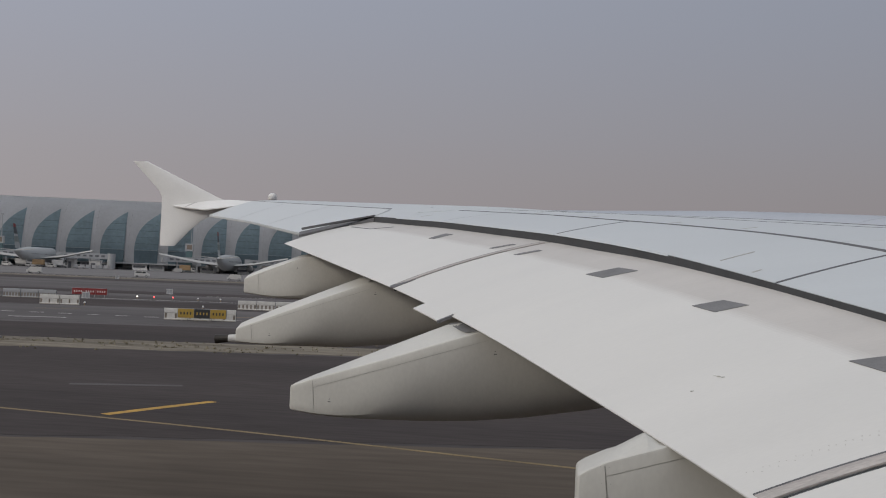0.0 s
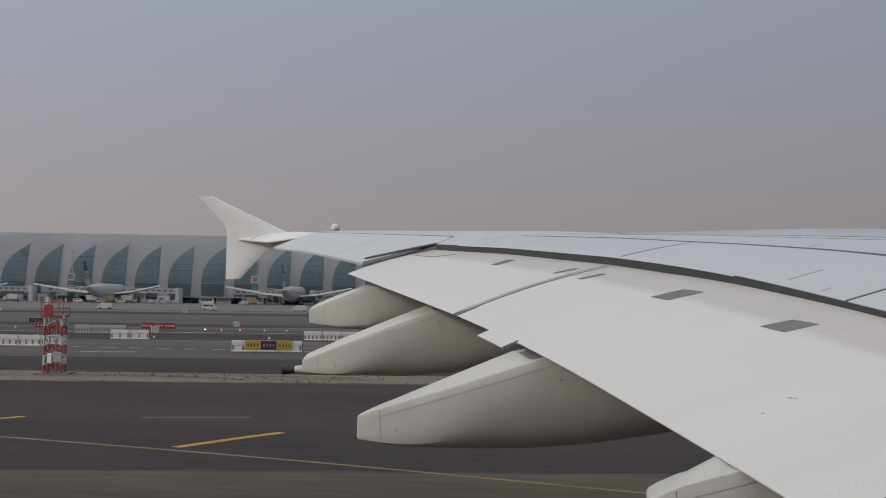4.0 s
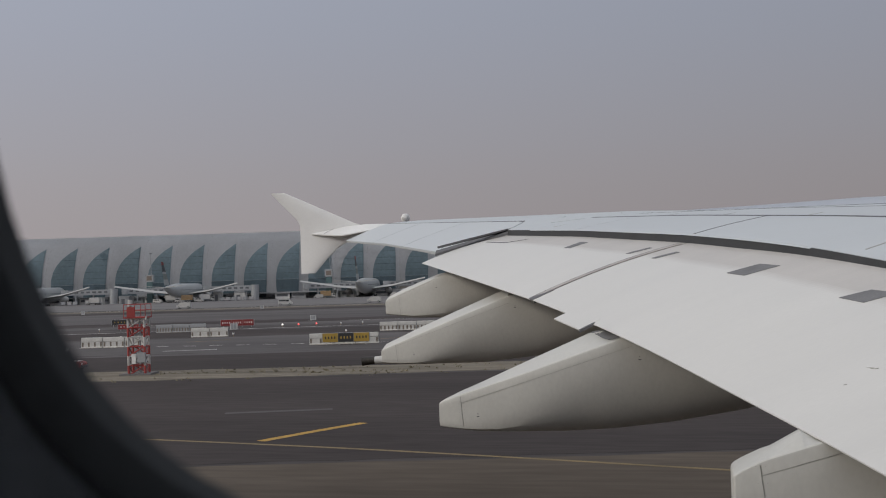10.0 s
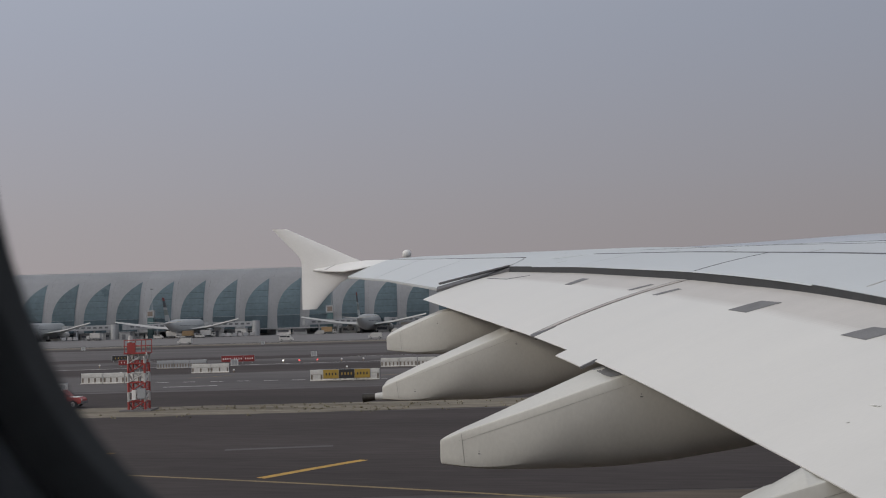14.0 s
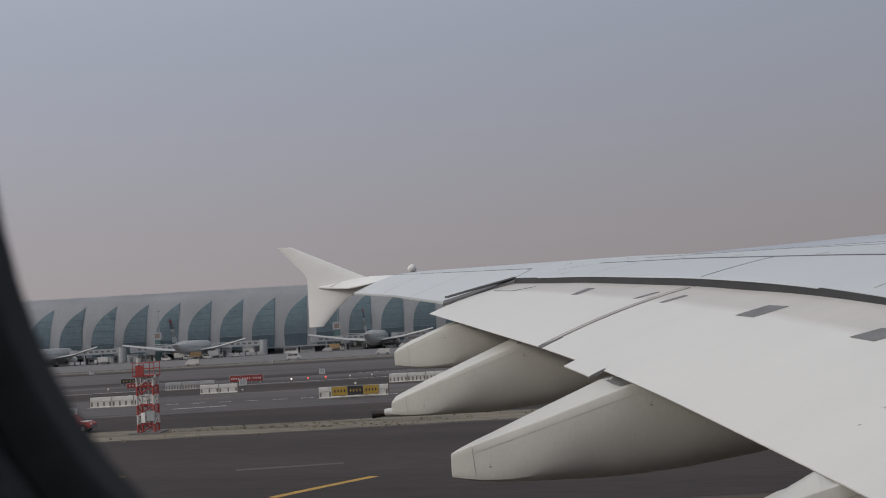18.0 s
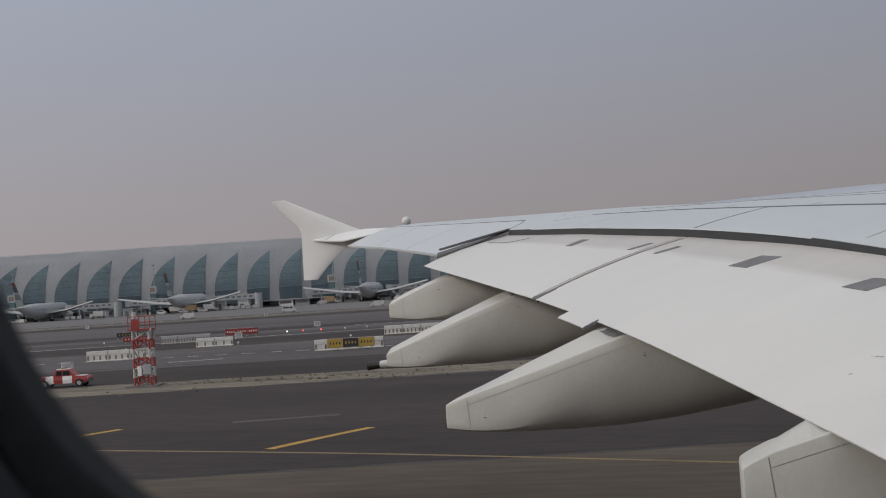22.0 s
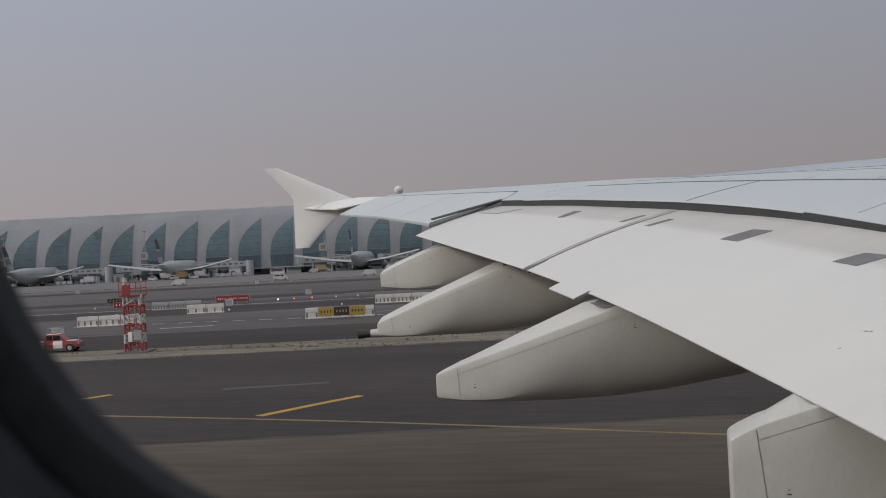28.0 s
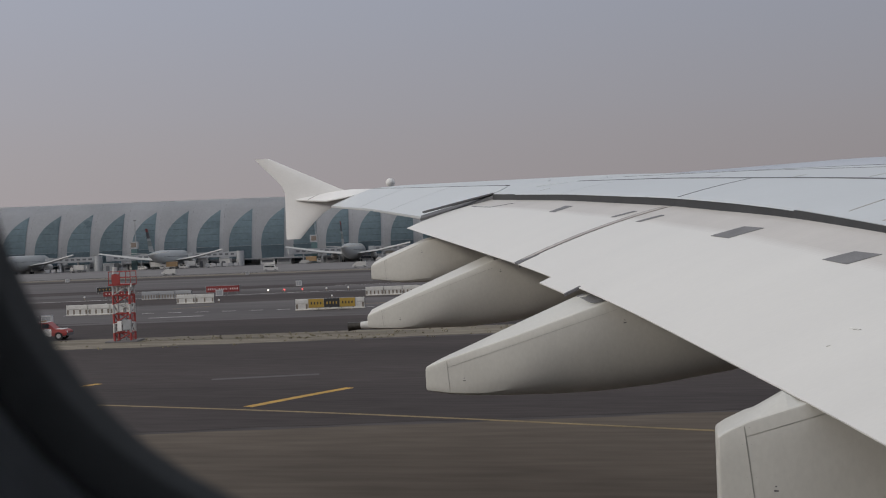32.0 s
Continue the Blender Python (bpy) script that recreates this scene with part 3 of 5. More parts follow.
def fairing(yc, hw, ridge, shoulder, low, crest=0.0, drain=False, marks=(), taper=0.6, spread=2.2, seam_line=(0.1, 0.35), seam_at=0.26, slant=0.03, blend=1.5, closed=False):
    """ridge, shoulder, low: heights of the top, of the crisp upper edge and of the keel at given x, from the blunt end on."""
    at = lambda pts, x: float(np.interp(x, [q[0] for q in pts], [q[1] for q in pts]))
    tail, ends = ridge[0][0], ridge[-1][0]

    def section(x, k=0.0):
        """Points of the half section at x: metres to the side, height; k rounds the blunt end."""
        far = max(0.0, x - tail)
        zs, zb = at(shoulder, x) - k, at(low, x) + k * 0.8
        zt = at(ridge, x) - k
        q = min(1, far / spread)
        w = hw * (taper + (1 - taper) * math.sin(q * math.pi / 2)) - k
        t = min(1, max(0, (far - 0.25) / blend))
        t = t * t * (3 - 2 * t)
        drop = zt - zs
        pts = [(0.0, zt), (max(crest, 0.12) * w, zt - 0.05 * drop), (w - 0.014, zs + 0.02 * drop), (w - 0.004, zs - 0.007), (w, zs - 0.02)]
        pts += [(w * (a[0] + (b[0] - a[0]) * t), zb + (zs - zb) * (a[1] + (b[1] - a[1]) * t)) for a, b in zip(BOX, KEEL)]
        return pts

    stops = sorted(set([tail + 0.06 + (ends - tail - 0.06) * q / 44 for q in range(45)] + [q[0] for q in ridge[1:] + shoulder[1:-1]]))
    rings = []
    for x, k in [(tail, 0.022), (tail + 0.006, 0.009), (tail + 0.018, 0.002)] + [(x, 0.0) for x in stops if tail + 0.02 < x <= ends]:
        sec = section(x, k)
        rings.append([(x, yc + a, z) for a, z in sec] + [(x, yc - a, z) for a, z in reversed(sec[1:-1])])
    hub = part("flap_track_fairing", loft(rings), FAIRING, wing, "off-white pointed fairing under the flap", True)
    hub.data.set_sharp_from_angle(angle=radians(24))

    def on_flank(x, z):
        aa, zz = zip(*reversed(section(x)[3:]))
        return (x, yc - float(np.interp(z, zz, aa)) - 0.002, z)

    def line(a, b, wx, wz, name="joint", material=FAINT):
        """A thin dark joint that follows the near flank from a to b."""
        bm = bmesh.new()
        rows = [on_flank(a[0] + (b[0] - a[0]) * j / 10, a[1] + (b[1] - a[1]) * j / 10) for j in range(11)]
        va = [bm.verts.new(q) for q in rows]
        vb = [bm.verts.new((q[0] + wx, q[1], q[2] + wz)) for q in rows]
        for j in range(10):
            bm.faces.new((va[j], va[j + 1], vb[j + 1], vb[j]))
        bmesh.ops.solidify(bm, geom=bm.faces[:], thickness=-0.002)
        part(name, bm, material, hub)

    seam = tail + seam_at
    top_z, low_z = at(shoulder, seam) - 0.02, at(low, seam) + 0.04
    line((seam, top_z), (seam + slant, low_z), 0.007, 0)
    under, climb = seam_line
    far = tail + (2.2 if yc < 20 else 1.0)
    line((seam + 0.006, ridge[0][1] - under + climb * (seam - tail)), (far, ridge[0][1] - under + climb * (far - tail)), 0, 0.004)
    for j in range(10):
        z = low_z + 0.02 + (top_z - low_z - 0.03) * j / 9
        xx = seam + slant * (top_z - z) / (top_z - low_z)
        line((xx - 0.03, z), (xx - 0.025, z), 0, 0.005, "screw_head")
        line((xx + 0.032, z), (xx + 0.037, z), 0, 0.005, "screw_head")
    for x, z in marks:
        line((x, z), (x + 0.03, z), 0, 0.010, "inspection_mark", JOINT)
        line((x + 0.009, z + 0.03), (x + 0.02, z + 0.03), 0, 0.009, "inspection_mark", JOINT)
    if closed:
        def on_top(x, share):
            """A point on the near half of the top, a little above it."""
            sec = section(x)
            a, z = (sec[0][0] + (sec[2][0] - sec[0][0]) * share, sec[0][1] + (sec[2][1] - sec[0][1]) * share)
            return (x, yc - a, z + 0.010)

        # dark sheet laid on the top paints the shade under the flap
        edge = table((-1.206, 0.03), (-0.99, 0.80), (-0.87, 0.93), (-0.7, 0.93))
        bm = slab([[on_top(x, 0.01 + (edge(x)[0] - 0.01) * q / 4) for q in range(5)] for x in lin(-1.206, -0.7, 12)], 0.004)
        part("end_shade", bm, PATCH, hub, "dark sheet painted as shade where the fairing's top meets the flap")
    if drain:
        z = at(low, tail) + 0.05
        near = yc - hw * 0.36
        pipe = rod(bmesh.new(), (tail + 0.4, near, z + 0.01), (tail - 0.14, near, z - 0.01), 0.10, 0.06, 14)
        pipe = part("jettison_pipe", pipe, UNDER, hub, "grey fuel jettison pipe", True)
        part("nozzle", rod(bmesh.new(), (tail - 0.13, near, z - 0.01), (tail - 0.36, near, z - 0.03), 0.058, 0.075, 14), DRAIN, pipe, "blackened pipe mouth", True)
    return hub


fairing(12.87, 0.53, [(-2.93, 4.942), (-2.7, 5.048), (-2.56, 5.105), (-1.884, 5.398), (-1.235, 5.674), (-1.1, 5.705), (-0.84, 5.72), (0.2, 5.76), (3.0, 5.95)],
        [(-2.93, 4.935), (-2.68, 5.024), (-1.82, 5.298), (-0.85, 5.632), (0.2, 5.75), (3.0, 5.94)],
        [(-2.93, 4.655), (-2.669, 4.622), (-2.216, 4.585), (-1.577, 4.572), (-0.951, 4.605), (-0.336, 4.675), (0.446, 4.81), (2.2, 5.25), (3.4, 5.7)],
        marks=((-2.48, 4.78), (-0.66, 5.40)), seam_line=(0.098, 0.32), closed=True)
fairing(18.43, 0.50, [(-5.19, 5.285), (-4.578, 5.56), (-3.882, 5.846), (-3.216, 6.119), (-3.0, 6.2), (-2.9, 6.10), (1.0, 6.45)],
        [(-5.19, 5.205), (-4.459, 5.488), (-3.783, 5.749), (-2.976, 6.055), (-2.7, 6.12), (1.0, 6.4)],
        [(-5.19, 4.995), (-5.067, 4.98), (-4.565, 4.95), (-4.039, 4.956), (-3.518, 4.96), (-2.49, 5.07), (-0.6, 5.5), (1.2, 6.2)],
        drain=True, marks=((-4.62, 5.12), (-2.9, 5.86)), seam_line=(0.11, 0.345))
fairing(22.68, 0.43, [(-6.3, 6.03), (-5.949, 6.199), (-5.198, 6.483), (-5.0, 6.52), (-4.9, 6.50), (-1.5, 6.85)],
        [(-6.3, 5.965), (-5.84, 6.150), (-5.102, 6.432), (-4.8, 6.48), (-1.5, 6.75)],
        [(-6.3, 5.675), (-5.67, 5.595), (-5.055, 5.58), (-4.372, 5.66), (-3.0, 5.95), (-1.0, 6.6)],
        marks=((-5.2, 6.2),), seam_line=(0.10, 0.40), seam_at=0.3, blend=2.6)
fairing(8.35, 0.30, [(0.18, 4.908), (0.274, 4.960), (0.656, 5.182), (0.70, 5.165), (1.4, 5.17), (5.0, 5.22)],
        [(0.18, 4.903), (0.26, 4.950), (0.398, 5.015), (0.784, 5.138), (1.4, 5.16), (5.0, 5.2)],
        [(0.18, 3.9), (1.4, 3.72), (3.2, 3.8), (5.4, 4.4), (6.5, 5.0)],
        crest=0.3, marks=((0.55, 4.53),), taper=0.93, seam_line=(0.06, 0.30), seam_at=0.185, slant=0.11, blend=3.0)


# ---- the cabin: window trim and the wall round it ----
HOLE_C, HOLE_R = (-0.012, 6.43), (0.17, 0.2)


def rim(grow, y):
    out = []
    for a in lin(0, 2 * math.pi, 73)[:-1]:
        c, s = math.cos(a), math.sin(a)
        out.append((HOLE_C[0] + (HOLE_R[0] + grow) * math.copysign(abs(c) ** 0.667, c), y, HOLE_C[1] + (HOLE_R[1] + grow) * math.copysign(abs(s) ** 0.667, s)))
    return out


window = empty("window_1", pose(0, 0, 0), "dark rounded cabin window with soft edges", "window", kind="structure")
part("window_seal", loft([rim(0.0, 0.25), rim(0.003, 0.243), rim(0.006, 0.2395), rim(0.0075, 0.2395), rim(0.0075, 0.262), rim(0.0, 0.262), rim(0.0, 0.25)], caps=False),
     TRIM_DARK, window, "dark rubber edge of the window", True)
part("window_frame", loft([rim(0.008, 0.262), rim(0.008, 0.2385), rim(0.0185, 0.238), rim(0.09, 0.235), rim(0.098, 0.243), rim(0.1, 0.262), rim(0.008, 0.262)], caps=False),
     TRIM, window, "grey plastic window surround", True)
square = []
for x, y, z in rim(0.0, 0.245):
    dx, dz = x - HOLE_C[0], z - HOLE_C[1]
    k = min(1.6 / max(abs(dx), 1e-6), 1.25 / max(abs(dz), 1e-6))
    square.append((HOLE_C[0] + dx * k, HOLE_C[1] + dz * k))
bm = loft([rim(0.096, 0.25), [(x, 0.25, z) for x, z in square], [(x, 0.30, z) for x, z in square], rim(0.13, 0.30), rim(0.096, 0.25)], caps=False)
tagged(part("wall_window_side", bm, CABIN), "grey plastic cabin wall panel", "wall", kind="structure")
near_sq = []
for x, y, z in rim(0.0, 0.34):
    dx, dz = x - HOLE_C[0], z - HOLE_C[1]
    k = min(0.8 / max(abs(dx), 1e-6), 0.6 / max(abs(dz), 1e-6))
    near_sq.append((HOLE_C[0] + dx * k, HOLE_C[1] + dz * k))
bm = loft([rim(0.13, 0.34), [(x, 0.34, z) for x, z in near_sq], [(x, 0.398, z) for x, z in near_sq], rim(0.13, 0.398), rim(0.13, 0.34)], caps=False)
tagged(part("wall_window_belt", bm, FENCE_WHITE), "white fuselage skin round the cabin window", "wall", kind="structure")
# the hull's curved flank, open only where the window belt sits
HULL_Y, HULL_Z, HULL_W, HULL_H = -3.2, 6.43, 3.6, 4.1
WIN = math.asin(0.6 / HULL_H)


def hull(x0, x1, a0, a1, nx, na):
    arc = [(HULL_Y + HULL_W * math.cos(a), HULL_Z + HULL_H * math.sin(a)) for a in lin(a0, a1, na)]
    arc += [(HULL_Y + (HULL_W - 0.05) * math.cos(a), HULL_Z + (HULL_H - 0.05) * math.sin(a)) for a in lin(a1, a0, na)]
    return loft([[(x, y, z) for y, z in arc] for x in lin(x0, x1, nx)])


bm = bmesh.new()
for piece in ((-22.0, HOLE_C[0] - 0.8, -1.5, 1.5, 16, 40), (HOLE_C[0] + 0.8, 24.0, -1.5, 1.5, 14, 40), (HOLE_C[0] - 0.8, HOLE_C[0] + 0.8, WIN, 1.5, 3, 20), (HOLE_C[0] - 0.8, HOLE_C[0] + 0.8, -1.5, -WIN, 3, 20)):
    me = bpy.data.meshes.new("piece")
    one = hull(*piece)
    one.to_mesh(me)
    bm.from_mesh(me)
    bpy.data.meshes.remove(me)
tagged(part("wall_fuselage_flank", bm, FENCE_WHITE), "white outer flank of the fuselage", "wall", kind="structure")



# opening added behind the camera so that skylight reaches the window trim
def light_opening(y):
    return [(-0.15 + 0.20 * math.copysign(abs(math.cos(a)) ** 0.667, math.cos(a)), y, 6.5 + 0.21 * math.copysign(abs(math.sin(a)) ** 0.667, math.sin(a))) for a in lin(0, 2 * math.pi, 49)[:-1]]


def far_edge(y):
    out = []
    for x, _, z in light_opening(y):
        dx, dz = x + 0.15, z - 6.5
        k = min((0.85 if dx > 0 else 0.57) / max(abs(dx), 1e-6), (0.48 if dz > 0 else 0.57) / max(abs(dz), 1e-6))
        out.append((-0.15 + dx * k, y, 6.5 + dz * k))
    return out


bm = loft([light_opening(-0.55), far_edge(-0.55), far_edge(-0.62), light_opening(-0.62), light_opening(-0.55)], caps=False)
tagged(part("wall_aisle_side", bm, CABIN), "unseen cabin lining with an opening added to let skylight in", "wall", kind="structure")
# unseen box, kept small and white to bounce light onto the trim
for nm, b in (("wall_aft", (-0.79, -0.72, -0.62, 0.25, 5.86, 7.05)), ("wall_fore", (0.70, 0.77, -0.62, 0.25, 5.86, 7.05)),
              ("floor", (-0.72, 0.70, -0.62, 0.25, 5.86, 5.93)), ("ceiling", (-0.72, 0.70, -0.62, 0.25, 6.98, 7.05))):
    tagged(part(nm, boxed(*b), CABIN), "unseen white lining that bounces light onto the window trim", nm.split("_")[0], kind="structure")

# ---- the airfield: s runs beside the far terminal, d away from the window ----
TURN = radians(12)
LAT, FWD = Vector((math.cos(TURN), math.sin(TURN), 0)), Vector((-math.sin(TURN), math.cos(TURN), 0))


def field(s, d, z=0.0, turn=0.0):
    p = LAT * s + FWD * d
    return Matrix.Translation((p.x, p.y, z)) @ Matrix.Rotation(TURN + radians(turn), 4, "Z")


bm = bmesh.new()
bmesh.ops.create_grid(bm, x_segments=40, y_segments=40, size=4800)
tagged(part("ground", bm, ASPHALT), "worn grey airfield asphalt reaching the horizon", "ground", kind="structure")


def band(name, s0, s1, d0, d1, z, material, label, category="pavement", wave=0.0):
    rows = []
    n = 360
    for k in range(n + 1):
        q = -1 + 2 * k / n
        s = -20 + ((s1 + 20) if q > 0 else (-20 - s0)) * math.sinh(4.6 * q) / math.sinh(4.6)
        e = wave * (noise.noise((s * 0.03, d0, 1.3)) + 0.35 * noise.noise((s * 0.35, d0, 4.1)) + 0.18 * noise.noise((s * 1.6, d0, 2.2)))
        g = wave * (noise.noise((s * 0.04, d1, 7.7)) + 0.35 * noise.noise((s * 0.35, d1, 9.1)) + 0.18 * noise.noise((s * 1.6, d1, 5.2)))
        rows.append([(LAT * s + FWD * (d0 + e)).to_tuple()[:2] + (z,), (LAT * s + FWD * (d1 + g)).to_tuple()[:2] + (z,)])
    return tagged(part(name, slab(rows, 0.004), material), label, category, kind="structure")


band("pavement_near_shoulder", -1500, 900, 8, 40.4, 0.004, BROWN, "dusty brown runway shoulder", wave=0.5)
band("runway", -1500, 900, 40.8, 79.4, 0.008, RUNWAY, "dark rubber-stained runway asphalt", "runway", wave=0.5)
band("verge", -1500, 900, 79.8, 88.5, 0.010, SAND, "dusty sand strip with dry tufts beside the runway", "verge", wave=1.6)
band("pavement_dark", -1500, 900, 90, 109, 0.006, RUNWAY, "dark asphalt behind the sand strip", wave=1.2)
band("pavement_edge", -1500, 900, 109.3, 111.6, 0.008, PALE_ASPHALT, "pale worn edge of the asphalt", wave=1.0)
band("pavement_field", -1500, 900, 112, 148, 0.004, PALE_ASPHALT, "pale asphalt beside the runway", wave=2.5)
band("pavement_dark", -1500, 900, 152, 172, 0.006, RUNWAY, "dark asphalt lane", wave=2.0)
band("pavement_field", -1500, 900, 192, 318, 0.004, PALE_ASPHALT, "pale asphalt beside the taxiway", wave=4.0)
band("taxiway_far_lane", -1500, 900, 205, 224, 0.008, RUNWAY, "dark rubber-stained lane", "runway", wave=1.0)
band("road_service", -1500, 900, 318, 334, 0.008, RUNWAY, "dark service road", "road")
band("pavement_verge", -1500, 900, 352, 374, 0.008, SAND, "dusty sand verge", "verge", wave=2.0)
band("pavement_apron", -1500, 900, 392, 900, 0.008, CONCRETE, "pale concrete apron before the terminal", "apron")


# painted lines
def painted(name, pts, width, material, label, z=0.012):
    bm = bmesh.new()
    fine = []
    n = len(pts)
    for i in range(n - 1):
        p = [Vector((*pts[min(max(j, 0), n - 1)], 0)) for j in (i - 1, i, i + 1, i + 2)]
        for k in range(8):
            t = k / 8
            fine.append(0.5 * ((2 * p[1]) + (p[2] - p[0]) * t + (2 * p[0] - 5 * p[1] + 4 * p[2] - p[3]) * t * t + (3 * p[1] - p[0] - 3 * p[2] + p[3]) * t ** 3))
    fine.append(Vector((*pts[-1], 0)))
    rows = []
    for i, p in enumerate(fine):
        w = (fine[min(i + 1, len(fine) - 1)] - fine[max(i - 1, 0)]).normalized()
        side = Vector((-w.y, w.x, 0)) * width / 2
        rows.append([(p.x - side.x, p.y - side.y, z), (p.x + side.x, p.y + side.y, z)])
    return tagged(part(name, slab(rows, 0.003), material), label, "marking", "painted lines", "structure")


FRESH_WHITE = mat("fresh_white_marking", (0.56, 0.55, 0.52), 0.8, 0, 0.15, 0.7, 6, 0.1)
YL = "worn yellow taxi line painted on the asphalt"


def flat(s, d):
    return (LAT * s + FWD * d)[:2]


def run(name, pts, width, material, label):
    return painted(name, [flat(*q) for q in pts], width, material, label)


# the slanting lane beside the wing: one thin line and broad dashes across it
run("taxi_line", [(-40, 60.5), (-16.9, 49.8), (-4, 43.6), (8.6, 36.6), (16, 32.6)], 0.26, FADED, YL)
for k in (-3, -2, -1, 0):
    run("taxi_dash", [(-8.3 + 13.2 * k, 46.6 - 5.6 * k), (-6.4 + 13.2 * k, 49.3 - 5.6 * k), (-4.5 + 13.2 * k, 51.8 - 5.6 * k)], 0.5, YELLOW, "broad yellow dash painted on the asphalt")
# the fork that the wing comes to next
for pts, w in ((((64, 22), (66, 32), (71, 46), (73, 53)), 0.34), (((71, 20), (71.5, 30), (72, 40), (72.6, 54)), 0.42), (((72.4, 55), (74, 43), (77, 36), (82, 29), (88, 24)), 0.34)):
    run("taxi_line", pts, w, YELLOW, YL)
for s0, d0, s1, d1 in ((-62, 128, -55, 131), (-33, 137, -28.5, 141), (-10, 131, -6, 134), (14, 136, 20, 139)):
    run("taxi_dash", [(s0, d0), (s1, d1)], 0.45, FADED, "faded yellow dash on the far asphalt")
for k in range(22):
    a = -66 + k * 3.15
    run("stop_dash", [(a, 127.6 - 0.16 * (a + 30)), (a + 1.5, 127.4 - 0.16 * (a + 30))], 0.36, FRESH_WHITE, "short white dash of a holding line")
run("runway_line", [(-140, 172.5), (-66, 174.0), (-36, 177.0), (-12, 178.5)], 0.95, WHITE_MARK, "faded white edge line of the runway")
run("runway_line", [(-160, 378), (-80, 378), (20, 380)], 1.6, WHITE_MARK, "pale edge line before the apron")
run("patch_line", [(-12, 57.4), (-6.6, 58.0)], 0.7, PALE_ASPHALT, "faint pale patch on the runway")
for s0, s1, d in ((-60, -48, 208), (-20, -8, 206), (-105, -92, 186), (-31, -25.5, 118)):
    run("runway_line", [(s0, d), (s1, d + 0.7)], 0.7, WHITE_MARK, "faded white dash on the asphalt")


# ---- signs, barriers ----
def airfield_sign(s, d, cells, w=5.6, h=0.75, turn=0, label="yellow airfield sign with black panels"):
    ob = empty("airfield_sign", field(s, d, 0, turn), label, "sign", "airfield signs")
    n = len(cells)
    part("cabinet", boxed(-w / 2 - 0.05, w / 2 + 0.05, -0.10, 0.16, 0.30, 0.34 + h, 0.02), GREY_PAINT, ob)
    for i, c in enumerate(cells):
        x0 = -w / 2 + w * i / n
        face = part("panel", boxed(x0 + 0.02, x0 + w / n - 0.02, -0.14, -0.101, 0.33, 0.31 + h), {"y": SIGN_YELLOW, "k": SIGN_BLACK, "r": SIGN_RED, "w": WHITE_PAINT}[c], ob)
        ink = {"y": SIGN_BLACK, "k": SIGN_YELLOW, "r": WHITE_PAINT, "w": GREY_PAINT}[c]
        for j in range(4):
            xm = x0 + w / n * (0.2 + 0.2 * j)
            part("writing_bar", boxed(xm - 0.07, xm + 0.07, -0.146, -0.141, 0.36 + h * 0.32, 0.30 + h * 0.66), ink, face)
    for x in (-w * 0.42, -w * 0.14, w * 0.14, w * 0.42):
        part("leg", rod(bmesh.new(), (x, 0.03, 0), (x, 0.03, 0.32), 0.04), STEEL, ob)
    return ob


def barrier(s, d, turn=0, units=2, slits=3, material=None):
    """Plastic road barriers set end to end, each a thing: white top band, recessed lower panels between posts."""
    tint = material or FRESH_WHITE
    for i in range(units):
        ob = empty("barrier", field(s + i * 2.52, d, 0, turn), "white plastic water-filled barrier on the asphalt" if tint is FRESH_WHITE else "grey slotted plastic barrier on the asphalt", "barrier", "plastic barriers")
        prof = [(-0.28, 0.0), (-0.28, 0.10), (-0.15, 0.16), (-0.13, 0.70), (-0.17, 0.74), (-0.15, 1.16), (-0.12, 1.2), (0.12, 1.2), (0.15, 1.16), (0.17, 0.74), (0.15, 0.16), (0.28, 0.1), (0.28, 0.0)]
        part("body", loft([[(x, y, z) for y, z in prof] for x in (-1.22, -1.19, 1.19, 1.22)]), tint, ob)
        # slots are not cut; brown blocks paint the shade inside them
        for k in range(slits):
            x = -1.05 + 2.1 * k / (slits - 1)
            part("slot", boxed(x - 0.1, x + 0.1, -0.165, -0.12, 0.14, 0.66, 0.015), SLOT, ob, "dark block painted as a shaded slot")
        part("foot", boxed(-1.2, 1.2, -0.34, 0.34, 0.0, 0.05), BEIGE_WALL, ob, "dusty base plate")
        part("coupling", rod(bmesh.new(), (1.26, 0, 0.1), (1.26, 0, 1.1), 0.035, n=8), DARK_GREY, ob)


airfield_sign(-12.1, 120.6, "yky", 5.0, 0.95, 0)
airfield_sign(-36.0, 183.5, "rrr", 5.4, 1.0, 0, "dark red runway sign with white writing")
airfield_sign(-52.5, 182.0, "rr", 5.0, 0.8, 0, "dark red runway sign with white writing")
airfield_sign(-98, 190, "kr", 5.0, 0.8, 0, "dark red and black runway sign")
airfield_sign(-62.5, 208.0, "k", 3.0, 0.9, 0, "small black airfield sign")
barrier(-42.2, 129.6, 0, 3, 4)
barrier(-34.6, 151.0, 0, 2, 3)
barrier(-15.0, 122.4, 0, 3)
barrier(-9.6, 154.5, 0, 3, 5)
barrier(-44.6, 171.0, 0, 3, 6, GREY_PAINT)


